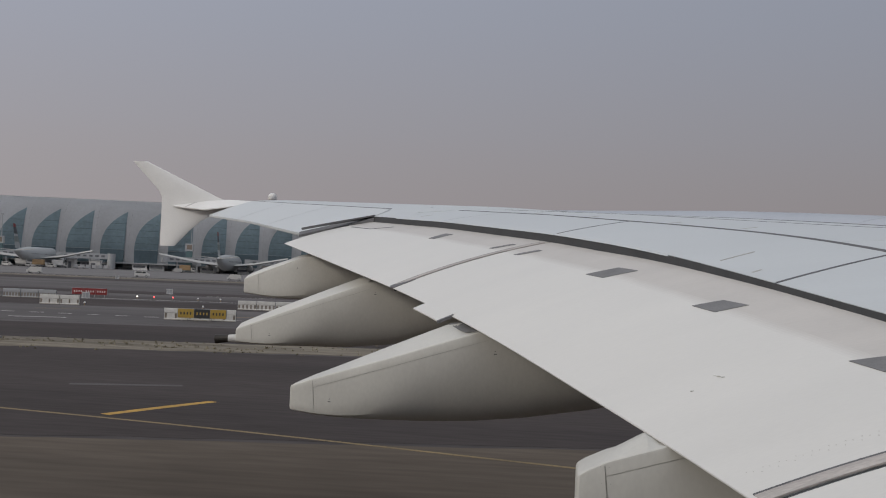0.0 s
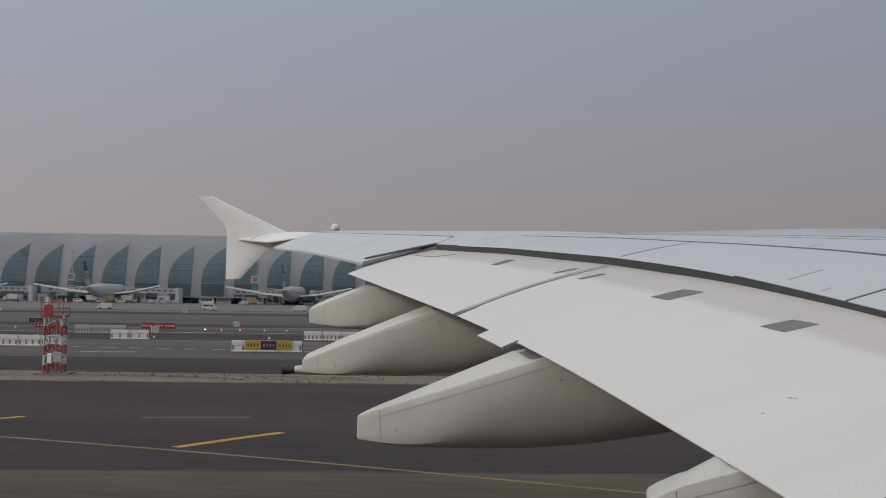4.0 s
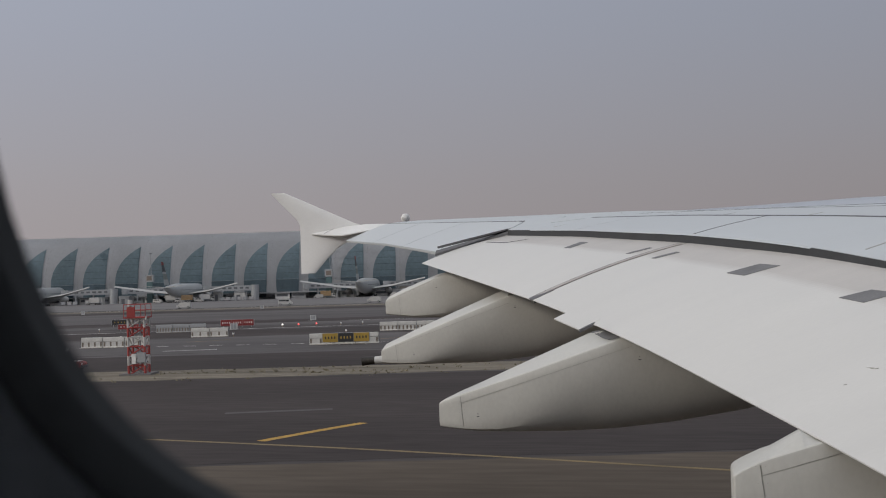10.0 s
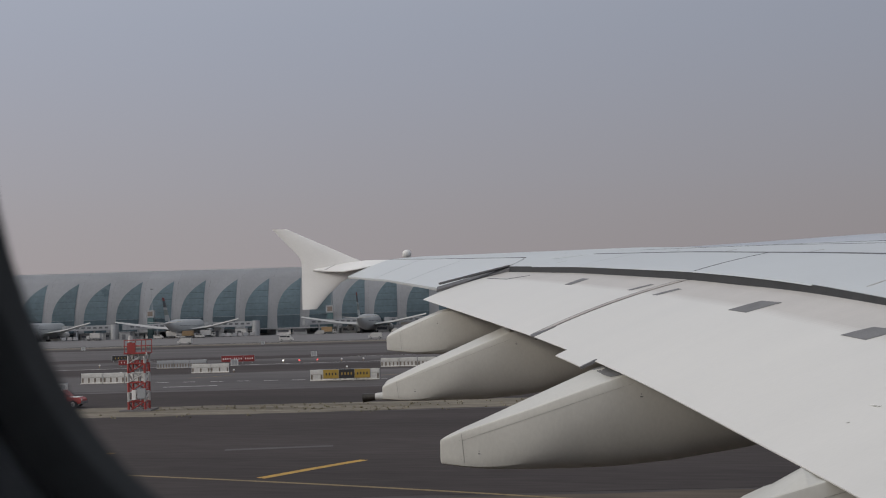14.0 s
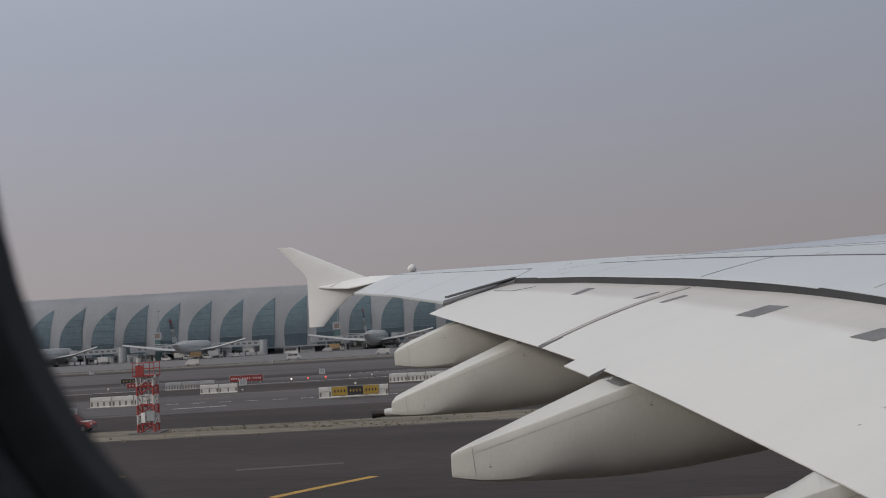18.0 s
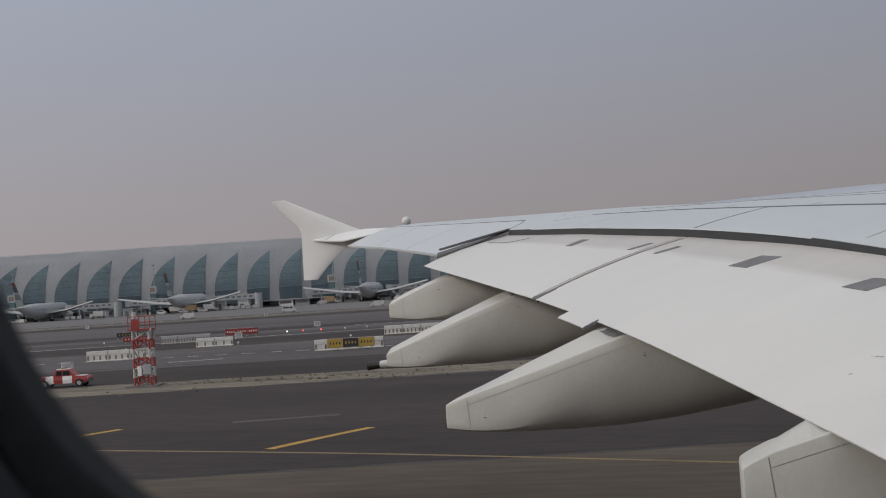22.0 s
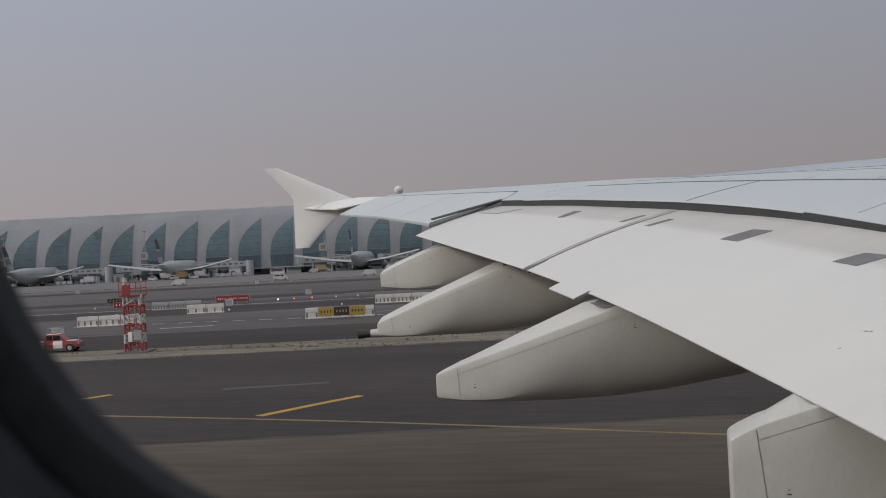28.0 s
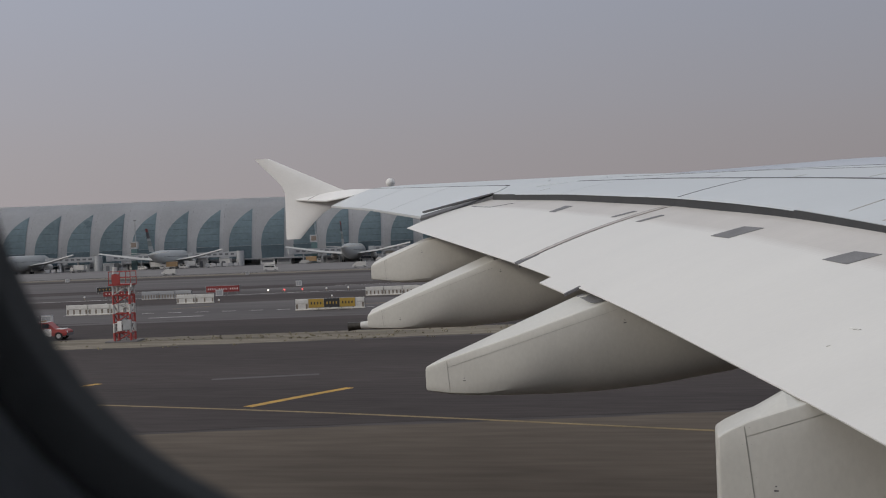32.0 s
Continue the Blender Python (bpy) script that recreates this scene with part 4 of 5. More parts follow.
# red and white navigation mast and the airfield car beside the runway
def lattice_mast(s, d):
    ob = empty("lattice_mast", field(s, d), "red and white lattice mast with a small platform", "mast")
    h, w = 4.3, 0.62
    for i in range(6):
        z0, z1 = h * i / 6, h * (i + 1) / 6
        m = MUTED_WHITE if i % 2 else RED_PAINT
        for x, y in ((-w, -w), (w, -w), (w, w), (-w, w)):
            part("leg", rod(bmesh.new(), (x, y, z0), (x, y, z1), 0.09, n=6), m, ob)
        for (x, y), (u, v) in (((-w, -w), (w, -w)), ((w, -w), (w, w)), ((w, w), (-w, w)), ((-w, w), (-w, -w))):
            part("brace", rod(bmesh.new(), (x, y, z0), (u, v, z1), 0.05, n=6), m, ob)
            part("brace", rod(bmesh.new(), (x, y, z1), (u, v, z1), 0.06, n=6), m, ob)
    deck = part("platform", boxed(-0.9, 0.82, -0.85, 0.85, h, h + 0.12), RED_PAINT, ob, "red steel platform")
    part("mast_pole", rod(bmesh.new(), (0.1, 0, 0.1), (0.1, 0, h), 0.07, n=8), GREY_PAINT, ob, "grey steel pole")
    part("cabinet", boxed(-0.32, 0.0, -0.86, -0.70, 0.85, 1.6, 0.02), WHITE_PAINT, ob, "small white cabinet")
    part("cabinet", boxed(0.12, 0.74, -0.95, -0.70, 0.95, 1.7, 0.02), GREY_PAINT, ob, "grey equipment cabinet")
    part("side_panel", boxed(-0.62, -0.02, -0.87, -0.83, h + 0.12, h + 0.85), RED_PAINT, deck, "solid red plate in the railing")
    part("side_lamp", rod(bmesh.new(), (0.82, -0.8, h - 0.12), (0.82, -0.8, h + 0.14), 0.07, n=8), MUTED_WHITE, deck, "small white lamp")
    for x in (-0.86, -0.02, 0.78):
        for y in (-0.82, 0.82):
            part("railing", rod(bmesh.new(), (x, y, h + 0.12), (x, y, h + 1.05), 0.03, n=6), RED_PAINT, deck)
    for y in (-0.82, 0.82):
        for z in (h + 0.6, h + 1.05):
            part("railing", rod(bmesh.new(), (-0.88, y, z), (0.8, y, z), 0.03, n=6), RED_PAINT, deck)
    part("lamp", rod(bmesh.new(), (-0.6, 0, h + 0.9), (-0.6, 0, h + 1.4), 0.2, 0.16), MUTED_WHITE, ob)
    part("lamp_stand", rod(bmesh.new(), (-0.6, 0, h + 0.12), (-0.6, 0, h + 0.9), 0.12, 0.1), RED_PAINT, ob)
    part("footing", boxed(-1.2, 1.2, -1.2, 1.2, 0, 0.12), CONCRETE, ob)
    return ob


lattice_mast(-24.5, 86.2)


def wheel(ob, x, y, r, w=0.25):
    t = part("wheel", rod(bmesh.new(), (x, y - w / 2, r), (x, y + w / 2, r), r, n=16), TYRE, ob)
    part("rim", rod(bmesh.new(), (x, y - w / 2 - 0.01, r), (x, y + w / 2 + 0.01, r), r * 0.55, n=12), STEEL, t)


def pickup(s, d, turn=0):
    ob = empty("pickup_truck", field(s, d, 0, turn) @ Matrix.Scale(0.82, 4), "red and white airfield pickup with a roof light bar", "truck")
    def slice_of(name, x0, x1, prof, material, half=0.88, parent=None):
        """A stretch of the bodywork between two stations, cut from the side outline."""
        xs = [x0] + [x for x, _, _ in prof if x0 < x < x1] + [x1]
        top = lambda x: float(np.interp(x, [q[0] for q in prof], [q[1] for q in prof]))
        low = lambda x: float(np.interp(x, [q[0] for q in prof], [q[2] for q in prof]))
        rings = [[(x, -half, low(x)), (x, -half - 0.04, (low(x) + top(x)) / 2), (x, -half, top(x)), (x, half, top(x)), (x, half + 0.04, (low(x) + top(x)) / 2), (x, half, low(x))] for x in xs]
        return part(name, loft(rings), material, parent or ob)

    side = [(-2.55, 1.05, 0.5), (-2.1, 1.08, 0.45), (-0.75, 1.1, 0.4), (1.05, 1.12, 0.4), (2.3, 1.02, 0.42), (2.55, 0.85, 0.5)]
    slice_of("load_bed", -2.55, -1.55, side, RED_PAINT)
    slice_of("rear_wing", -1.55, -0.78, side, WHITE_PAINT)
    slice_of("rear_door", -0.78, 0.12, side, RED_PAINT)
    slice_of("front_door", 0.12, 1.05, side, WHITE_PAINT)
    slice_of("bonnet", 1.05, 2.55, side, RED_PAINT)
    part("bonnet_panel", boxed(1.2, 2.2, -0.7, 0.7, 1.05, 1.1), WHITE_PAINT, ob)
    roof = [(-0.85, 1.12, 1.1), (-0.6, 1.72, 1.1), (0.62, 1.76, 1.1), (1.3, 1.14, 1.1)]
    c = slice_of("cab", -0.85, 1.3, roof, RED_PAINT, 0.78)
    part("cab_roof", boxed(-0.55, 0.6, -0.74, 0.74, 1.72, 1.79, 0.02), WHITE_PAINT, c)
    part("side_window", boxed(-0.5, 0.05, -0.84, -0.78, 1.2, 1.62), GLASS_DARK, c)
    part("side_window", boxed(0.15, 0.8, -0.84, -0.78, 1.2, 1.6), GLASS_DARK, c)
    part("bumper", boxed(2.5, 2.66, -0.85, 0.85, 0.42, 0.66, 0.03), DARK_GREY, ob)
    part("headlight", boxed(2.42, 2.57, -0.86, -0.55, 0.72, 0.88, 0.02), WHITE_PAINT, ob)
    part("light_bar", boxed(-0.1, 0.15, -0.6, 0.6, 1.8, 1.92), ORANGE, ob)
    for x in (-1.7, 1.75):
        for y in (-0.82, 0.82):
            wheel(ob, x, y, 0.4)
    return ob


pickup(-32.4, 91.0)


def van(s, d, turn, material, label):
    ob = empty("service_van", field(s, d, 0, turn), label, "van", "apron vehicles")
    prof = [(-2.4, 0.4), (-2.45, 2.1), (1.3, 2.15), (1.9, 1.35), (2.5, 1.15), (2.55, 0.4)]
    part("body", loft([[(x, y, z) for x, z in prof] for y in (-0.95, 0.95)]), material, ob)
    part("side_window", boxed(0.3, 1.3, -0.97, -0.94, 1.35, 1.9), GLASS_DARK, ob)
    part("side_window", boxed(-2.0, 0.1, -0.97, -0.94, 1.45, 1.9), GLASS_DARK, ob)
    for x in (-1.6, 1.6):
        for y in (-0.88, 0.88):
            wheel(ob, x, y, 0.36)
    return ob


def lorry(s, d, turn, material, label):
    ob = empty("catering_truck", field(s, d, 0, turn), label, "truck", "apron vehicles")
    part("cargo_box", boxed(-4.0, 1.6, -1.25, 1.25, 1.3, 3.9, 0.05), material, ob)
    part("chassis", boxed(-4.0, 3.6, -0.9, 0.9, 0.6, 1.0), DARK_GREY, ob)
    c = part("cab", boxed(1.8, 3.7, -1.15, 1.15, 0.7, 2.6, 0.12), MUTED_WHITE, ob)
    part("windscreen", boxed(2.4, 3.5, -1.17, -1.14, 1.7, 2.35), GLASS_DARK, c)
    for x in (-2.8, -1.6, 2.7):
        for y in (-1.05, 1.05):
            wheel(ob, x, y, 0.48, 0.3)
    return ob


# ---- the terminal: a long silver shell with sail-shaped glass fields ----
BASE_D, PITCH = 640.0, 18.35
S_FIRST, S_LAST = -460.0, 34.6


def shell(z):
    """How far the facade leans back at a height."""
    return 13.0 * (z / 34.0) ** 3


terminal = empty("terminal_building", field(0, 0), "long silver airport terminal with teal sail-shaped windows", "building")
HGT = [0, 3, 6, 9, 12, 15, 18, 21, 24, 26.5, 28.5, 30, 31.5, 33, 34.2]


def face_pt(s, z, out=0.0):
    return (s, BASE_D + shell(z) - out, z)


n_bays = int((S_LAST - S_FIRST) / PITCH) + 1
for b in range(n_bays):
    s1 = S_LAST + 6.0 - b * PITCH
    s0 = s1 - PITCH + 0.03
    grid = [[face_pt(s, z) for z in HGT] for s in lin(s0, s1, 6)]
    bm = bmesh.new()
    vs = [[bm.verts.new(p) for p in row] for row in grid]
    for a, c in zip(vs, vs[1:]):
        for i in range(len(HGT) - 1):
            bm.faces.new((a[i], a[i + 1], c[i + 1], c[i]))
    back = [[bm.verts.new((x, BASE_D + 13.2 + 16 * t, 34.2 + 5.2 * math.sin(t * 1.55))) for t in (0.25, 0.5, 0.75, 1.0)] for x in lin(s0, s1, 6)]
    for k in range(5):
        bm.faces.new((vs[k][-1], back[k][0], back[k + 1][0], vs[k + 1][-1]))
        for i in range(3):
            bm.faces.new((back[k][i], back[k][i + 1], back[k + 1][i + 1], back[k + 1][i]))
    bmesh.ops.solidify(bm, geom=bm.faces[:], thickness=0.4)
    part("cladding_bay", bm, CLADDING, terminal, "curved silver cladding bay", True)
    # the sail: straight edge towards the bow, curved edge astern
    right = s1 - 2.6
    tall = 32.4
    for nm, z0, z1, m in (("lower_glass", 1.2, 11.0, GLASS_LOW), ("upper_glass", 11.15, tall, GLASS_UP)):
        rows = []
        for z in lin(z0, z1, 12):
            t = max(0.0, (z - 9.5) / (tall - 9.5))
            width = 13.0 * max(0.02, 1 - t ** 2.9) * (0.93 + 0.07 * min(1, z / 10)) if z < tall - 0.1 else 0.25
            lean = 0.5 * math.sin(math.pi * z / tall)
            rows.append([(right + lean - width * k / 5, z) for k in range(6)])
        bm = bmesh.new()
        front = [[bm.verts.new(face_pt(s, z, 0.30)) for s, z in row] for row in rows]
        for a, c in zip(front, front[1:]):
            for i in range(5):
                bm.faces.new((a[i], a[i + 1], c[i + 1], c[i]))
        bmesh.ops.solidify(bm, geom=bm.faces[:], thickness=0.2)
        if nm == "lower_glass":
            field_window = part("window", bm, m, terminal, "dark teal sail-shaped glass field")
        else:
            part("upper_glass", bm, m, field_window, "teal upper glass")
    for z in (4.4, 7.7, 14.6, 18.2, 21.8, 25.4):
        t = max(0.0, (z - 9.5) / (tall - 9.5))
        width = 13.0 * max(0.02, 1 - t ** 2.9) * (0.93 + 0.07 * min(1, z / 10)) - 0.3
        y = face_pt(0, z, 0.36)[1]
        part("mullion", boxed(right - width, right + 0.3, y - 0.08, y + 0.3, z - 0.07, z + 0.07), GLASS_LOW, field_window)
# end wall, low roof block behind and the lower pier in front
part("rear_wall", boxed(S_FIRST - 12, S_LAST + 6, BASE_D + 29.4, BASE_D + 42, 0, 38.5), FAR_GREY, terminal)
rings = []
for k in range(9):
    a = k / 8
    rings.append([(S_LAST + 6 + 7 * math.sin(a * math.pi / 2), BASE_D + 1 + shell(z) + 26 * (1 - math.cos(a * math.pi / 2)) * (1 - shell(z) / 30), z * (1 - 0.05 * a)) for z in HGT])
part("rounded_end", loft(rings, closed=False, caps=False), CLADDING, terminal, "rounded silver end of the shell", True)
part("low_roof", boxed(S_FIRST, S_LAST, BASE_D - 9, BASE_D - 0.5, 3.3, 3.9), GREY_PAINT, terminal, "grey flat roof of the gate level")
for b in range(n_bays * 2):
    s1 = S_LAST - b * PITCH / 2
    if b % 3:
        w = part("gate_wall", boxed(s1 - 8.6, s1 - 0.5, BASE_D - 7.5, BASE_D - 6.8, 0, 3.2), GREY_PAINT if b % 2 else WHITE_PAINT, terminal)
        part("gate_glass", boxed(s1 - 7.8, s1 - 1.6, BASE_D - 7.7, BASE_D - 7.52, 1.4, 2.6), DARK_GREY, w)


# gate houses and boarding bridges
def gate_house(s, d, w, h, m_top, label):
    ob = empty("gate_house", field(s, d), label, "building", "gate houses")
    part("upper_storey", boxed(-w / 2, w / 2, -4, 4, h * 0.42, h, 0.1), m_top, ob)
    part("lower_storey", boxed(-w / 2 + 0.6, w / 2 - 0.6, -3.6, 3.6, 0, h * 0.42 - 0.02), MUTED_WHITE, ob)
    for k in range(3):
        x = -w / 2 + 1.5 + k * (w - 3) / 2
        part("door", boxed(x - 0.8, x + 0.8, -3.68, -3.58, 0, h * 0.3), DARK_GREY, ob)
    sign = part("sign_board", boxed(w * 0.0, w * 0.42, -4.12, -4.0, h * 0.5, h * 0.92), MUTED_WHITE, ob)
    part("sign_mark", boxed(w * 0.08, w * 0.34, -4.16, -4.125, h * 0.66, h * 0.76), RED_PAINT, sign)
    part("roof_edge", boxed(-w / 2 - 0.2, w / 2 + 0.2, -4.2, 4.2, h + 0.004, h + 0.3), GREY_PAINT, ob)
    return ob


gate_house(2, 600, 12, 12.0, GREEN_PAINT, "green and white gate building with a sign board")
gate_house(16, 606, 7, 12.0, MUTED_WHITE, "white gate tower beside the terminal")


def stand_tower(s, d):
    ob = empty("stand_number_tower", field(s, d), "teal-grey column with a number box above the aircraft stand", "tower", "stand towers")
    part("column", boxed(-1.6, 1.6, -1.2, 1.2, 0, 11.5, 0.1), GREEN_PAINT, ob)
    b = part("number_box", boxed(-2.2, 2.2, -1.5, 1.5, 11.6, 15.6, 0.1), GREY_PAINT, ob, "grey box with a dark panel")
    part("number_panel", boxed(-1.4, 1.4, -1.56, -1.51, 12.4, 14.9), NUMBER_TAN, b)
    part("lamp_pole", rod(bmesh.new(), (0.8, 0, 15.6), (0.8, 0, 27.0), 0.22, 0.14, 8), GREY_PAINT, ob)
    part("lamp_head", boxed(0.0, 1.6, -0.4, 0.4, 27.0, 27.6), GREY_PAINT, ob)
    return ob


def hut(s, d, w, h, depth, material):
    ob = empty("apron_hut", field(s, d), "pale service hut under the gate", "hut", "apron huts")
    part("wall", boxed(-w / 2, w / 2, -depth / 2, depth / 2, 0, h), material, ob)
    part("roof", boxed(-w / 2 - 0.3, w / 2 + 0.3, -depth / 2 - 0.3, depth / 2 + 0.3, h + 0.004, h + 0.35), GREY_PAINT, ob)
    part("door", boxed(-w * 0.3, w * 0.05, -depth / 2 - 0.06, -depth / 2 - 0.004, 0, h * 0.7), DARK_GREY, ob)
    return ob


def dolly(s, d, turn, n):
    ob = empty("baggage_dolly_train", field(s, d, 0, turn), "row of baggage containers on dollies", "trolley", "baggage dollies")
    for k in range(n):
        b = part("container", boxed(k * 3.0, k * 3.0 + 2.2, -0.8, 0.8, 0.55, 2.15, 0.05), STEEL if k % 2 else GREY_PAINT, ob)
        part("dolly_deck", boxed(k * 3.0 - 0.2, k * 3.0 + 2.5, -0.85, 0.85, 0.38, 0.54), DARK_GREY, b)
    return ob



def boarding_bridge(s, d, length, turn, z=5.2):
    ob = empty("boarding_bridge", field(s, d, 0, turn), "grey boarding bridge on legs at the gate", "bridge", "boarding bridges")
    t = part("tunnel", boxed(-length / 2, length / 2, -1.5, 1.5, z, z + 2.9, 0.1), GREY_PAINT, ob)
    for k in range(int(length / 3.2)):
        x = -length / 2 + 1.2 + k * 3.2
        part("tunnel_window", boxed(x, x + 1.9, -1.54, -1.5, z + 1.1, z + 2.1), DARK_GREY, t)
    part("rotunda", rod(bmesh.new(), (length / 2 + 1.5, 0, 0), (length / 2 + 1.5, 0, z + 3.2), 2.2, n=18), GREY_PAINT, ob, "", True)
    part("cab", boxed(-length / 2 - 3.0, -length / 2 + 0.2, -1.9, 1.9, z - 0.2, z + 3.1, 0.15), GREY_PAINT, ob)
    for x in (-length * 0.3, length * 0.1):
        part("leg", boxed(x - 0.3, x + 0.3, -1.2, 1.2, 0, z), GREY_PAINT, ob)
    return ob


# jet body greyed by the haze painted into its base colour
JET_PALE = mat("haze_greyed_jet_paint", (0.40, 0.415, 0.42), 0.45, 0, 0.06, 0.2, 2, 0.01, rand=0.08)
FIN_DARK = mat("dark_fin_paint", (0.07, 0.075, 0.085), 0.5, 0, 0.08, 0.3, 2, 0)
FIN_GREY = mat("muted_fin_paint", (0.20, 0.23, 0.22), 0.5, 0, 0.08, 0.3, 2, 0)


# ---- parked airliners ----
def airliner(s, d, turn, size=1.05, label="white wide-body airliner parked at its gate"):
    ob = empty("airliner", field(s, d, 0, turn), label, "aeroplane", "parked airliners")
    R, L = 3.6 * size, 66 * size
    zc = 5.6 * size
    rings = []
    for t in (0, 0.008, 0.025, 0.06, 0.1, 0.16, 0.3, 0.5, 0.62, 0.7, 0.78, 0.86, 0.93, 0.98, 1.0):
        if t < 0.16:
            r = R * (1 - (1 - t / 0.16) ** 2.2) ** 0.5 + 0.02
            dz = -0.25 * R * (1 - t / 0.16) ** 2
        elif t > 0.62:
            q = (t - 0.62) / 0.38
            r = R * (1 - q ** 1.5) + 0.15
            dz = R * 0.55 * q ** 1.4
        else:
            r, dz = R, 0
        rings.append([(r * math.cos(a), L / 2 - t * L, zc + dz + r * 1.12 * math.sin(a)) for a in lin(0, 2 * math.pi, 21)[:-1]])
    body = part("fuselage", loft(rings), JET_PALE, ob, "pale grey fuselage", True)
    for side in (-1, 1):
        bm = bmesh.new()
        for k in range(34):
            y = L * 0.34 - k * L * 0.019
            box(bm, side * R * 0.985 - 0.05, side * R * 0.985 + 0.05, y, y + 0.28, zc + 0.55, zc + 0.95)
        part("window_row", bm, DARK_GREY, body, "row of dark cabin windows")["kind"] = "stuff"
        wingm = [((R * 0.7, 8.5, zc - 1.6), (R * 0.7, -5.0, zc - 1.6)), ((R + 10, 0.5, zc - 0.2), (R + 10, -6.6, zc - 0.4)), ((32, -13.5, zc + 3.4), (32, -16.2, zc + 3.2))]
        rr = []
        for (a, b) in wingm:
            th = 1.5 if a[0] < 5 else 1.1 if a[0] < 20 else 0.7
            x = a[0] * size * side
            rr.append([(x, a[1] * size, a[2]), (x, (a[1] * 0.6 + b[1] * 0.4) * size, a[2] + th * 0.7), (x, b[1] * size, b[2]), (x, (a[1] * 0.6 + b[1] * 0.4) * size, a[2] - th * 0.5)])
        part("wing", loft(rr), MUTED_WHITE, ob, "pale wing", True)
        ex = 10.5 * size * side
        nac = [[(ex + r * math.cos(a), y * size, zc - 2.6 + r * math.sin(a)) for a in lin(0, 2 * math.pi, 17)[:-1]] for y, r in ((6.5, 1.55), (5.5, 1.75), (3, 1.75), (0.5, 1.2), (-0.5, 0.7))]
        en = part("engine", loft(nac), MUTED_WHITE, ob, "white engine cowling", True)
        part("pylon", boxed(ex - 0.2, ex + 0.2, -0.5 * size, 4 * size, zc - 1.4, zc - 0.5), GREY_PAINT, en)
        tp = [[(side * R * 0.2, -L * 0.40, zc + 2.2), (side * R * 0.2, -L * 0.47, zc + 2.5), (side * R * 0.2, -L * 0.47, zc + 2.0)],
              [(side * 10.5 * size, -L * 0.475, zc + 3.2), (side * 10.5 * size, -L * 0.50, zc + 3.3), (side * 10.5 * size, -L * 0.50, zc + 3.1)]]
        part("tailplane", loft(tp), MUTED_WHITE, ob, "pale tailplane")
    z0 = zc + R * 0.9
    hz = 11.5 * size

    def fin_ring(k):
        y0, y1 = -L * 0.36 - 8.5 * size * k, -L * 0.475 - 4.0 * size * k
        w = 0.28 * (1 - 0.5 * k)
        z = z0 + hz * k
        return [(0, y0, z), (w, (y0 + y1) / 2, z), (0, y1, z), (-w, (y0 + y1) / 2, z)]

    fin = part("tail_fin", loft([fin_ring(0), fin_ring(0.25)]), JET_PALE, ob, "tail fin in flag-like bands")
    for a, b, m in ((0.25, 0.48, FIN_GREY), (0.48, 0.58, JET_PALE), (0.58, 0.86, FIN_DARK), (0.86, 1.0, SIGN_RED)):
        part("fin_band", loft([fin_ring(a), fin_ring(b)]), m, fin)
    for x, y in ((0, L * 0.38), (-4.5 * size, -3), (4.5 * size, -3)):
        g = part("landing_gear", rod(bmesh.new(), (x, y, 0.6), (x, y, zc - R * 0.8), 0.25), STEEL, ob)
        for dx in (-0.5, 0.5):
            for dy in ((-0.8, 0.8) if x else (0,)):
                part("tyre", rod(bmesh.new(), (x + dx - 0.2, y + dy, 0.6), (x + dx + 0.2, y + dy, 0.6), 0.6, n=14), TYRE, g)
    return ob


STANDS = (-383, -303.5, -224.5, -145.5, -45.5, 36)
rng = random.Random(11)
for s in STANDS:
    airliner(s - 4, 618, -5)
    boarding_bridge(s - 24, 624, 26, 14)
    boarding_bridge(s + 19, 628, 24, 4)
    stand_tower(s - 26, 628)
    for k in range(3):
        hut(s + rng.choice((-34, -20, 16, 26, 34, 40)) + rng.uniform(-2, 2), 616 + rng.uniform(-3, 6), rng.uniform(4, 9), rng.uniform(3, 5.2), 5, rng.choice((MUTED_WHITE, MUTED_WHITE, GREY_PAINT, BEIGE_WALL)))
    dolly(s + rng.uniform(14, 30), 592 + rng.uniform(-6, 6), rng.uniform(-12, 12), rng.randint(3, 6))
    for k in range(4):
        van(s + rng.uniform(-36, 40), 590 + rng.uniform(-8, 12), rng.uniform(-25, 25) + rng.choice((0, 180)), rng.choice((MUTED_WHITE, MUTED_WHITE, GREY_PAINT)), "pale service van on the apron")
    for k in range(4):
        m = rng.choice((MUTED_WHITE, MUTED_WHITE, GREY_PAINT, ORANGE))
        lorry(s + rng.uniform(-32, 36), 596 + rng.uniform(-8, 12), rng.uniform(-20, 20) + rng.choice((0, 180)), m, "tan tank truck beside a jet" if m is ORANGE else "pale service truck among the parked jets")
airliner(-576, 590, 52, 1.1, "white airliner with a banded tail on the apron")
airliner(-880, 640, 100, 1.0, "white airliner standing broadside on the apron")
airliner(-960, 640, 90, 1.0, "pale airliner standing broadside on the apron")
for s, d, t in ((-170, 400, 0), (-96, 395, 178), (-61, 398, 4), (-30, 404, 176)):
    van(s, d, t, MUTED_WHITE, "white van on the service road")


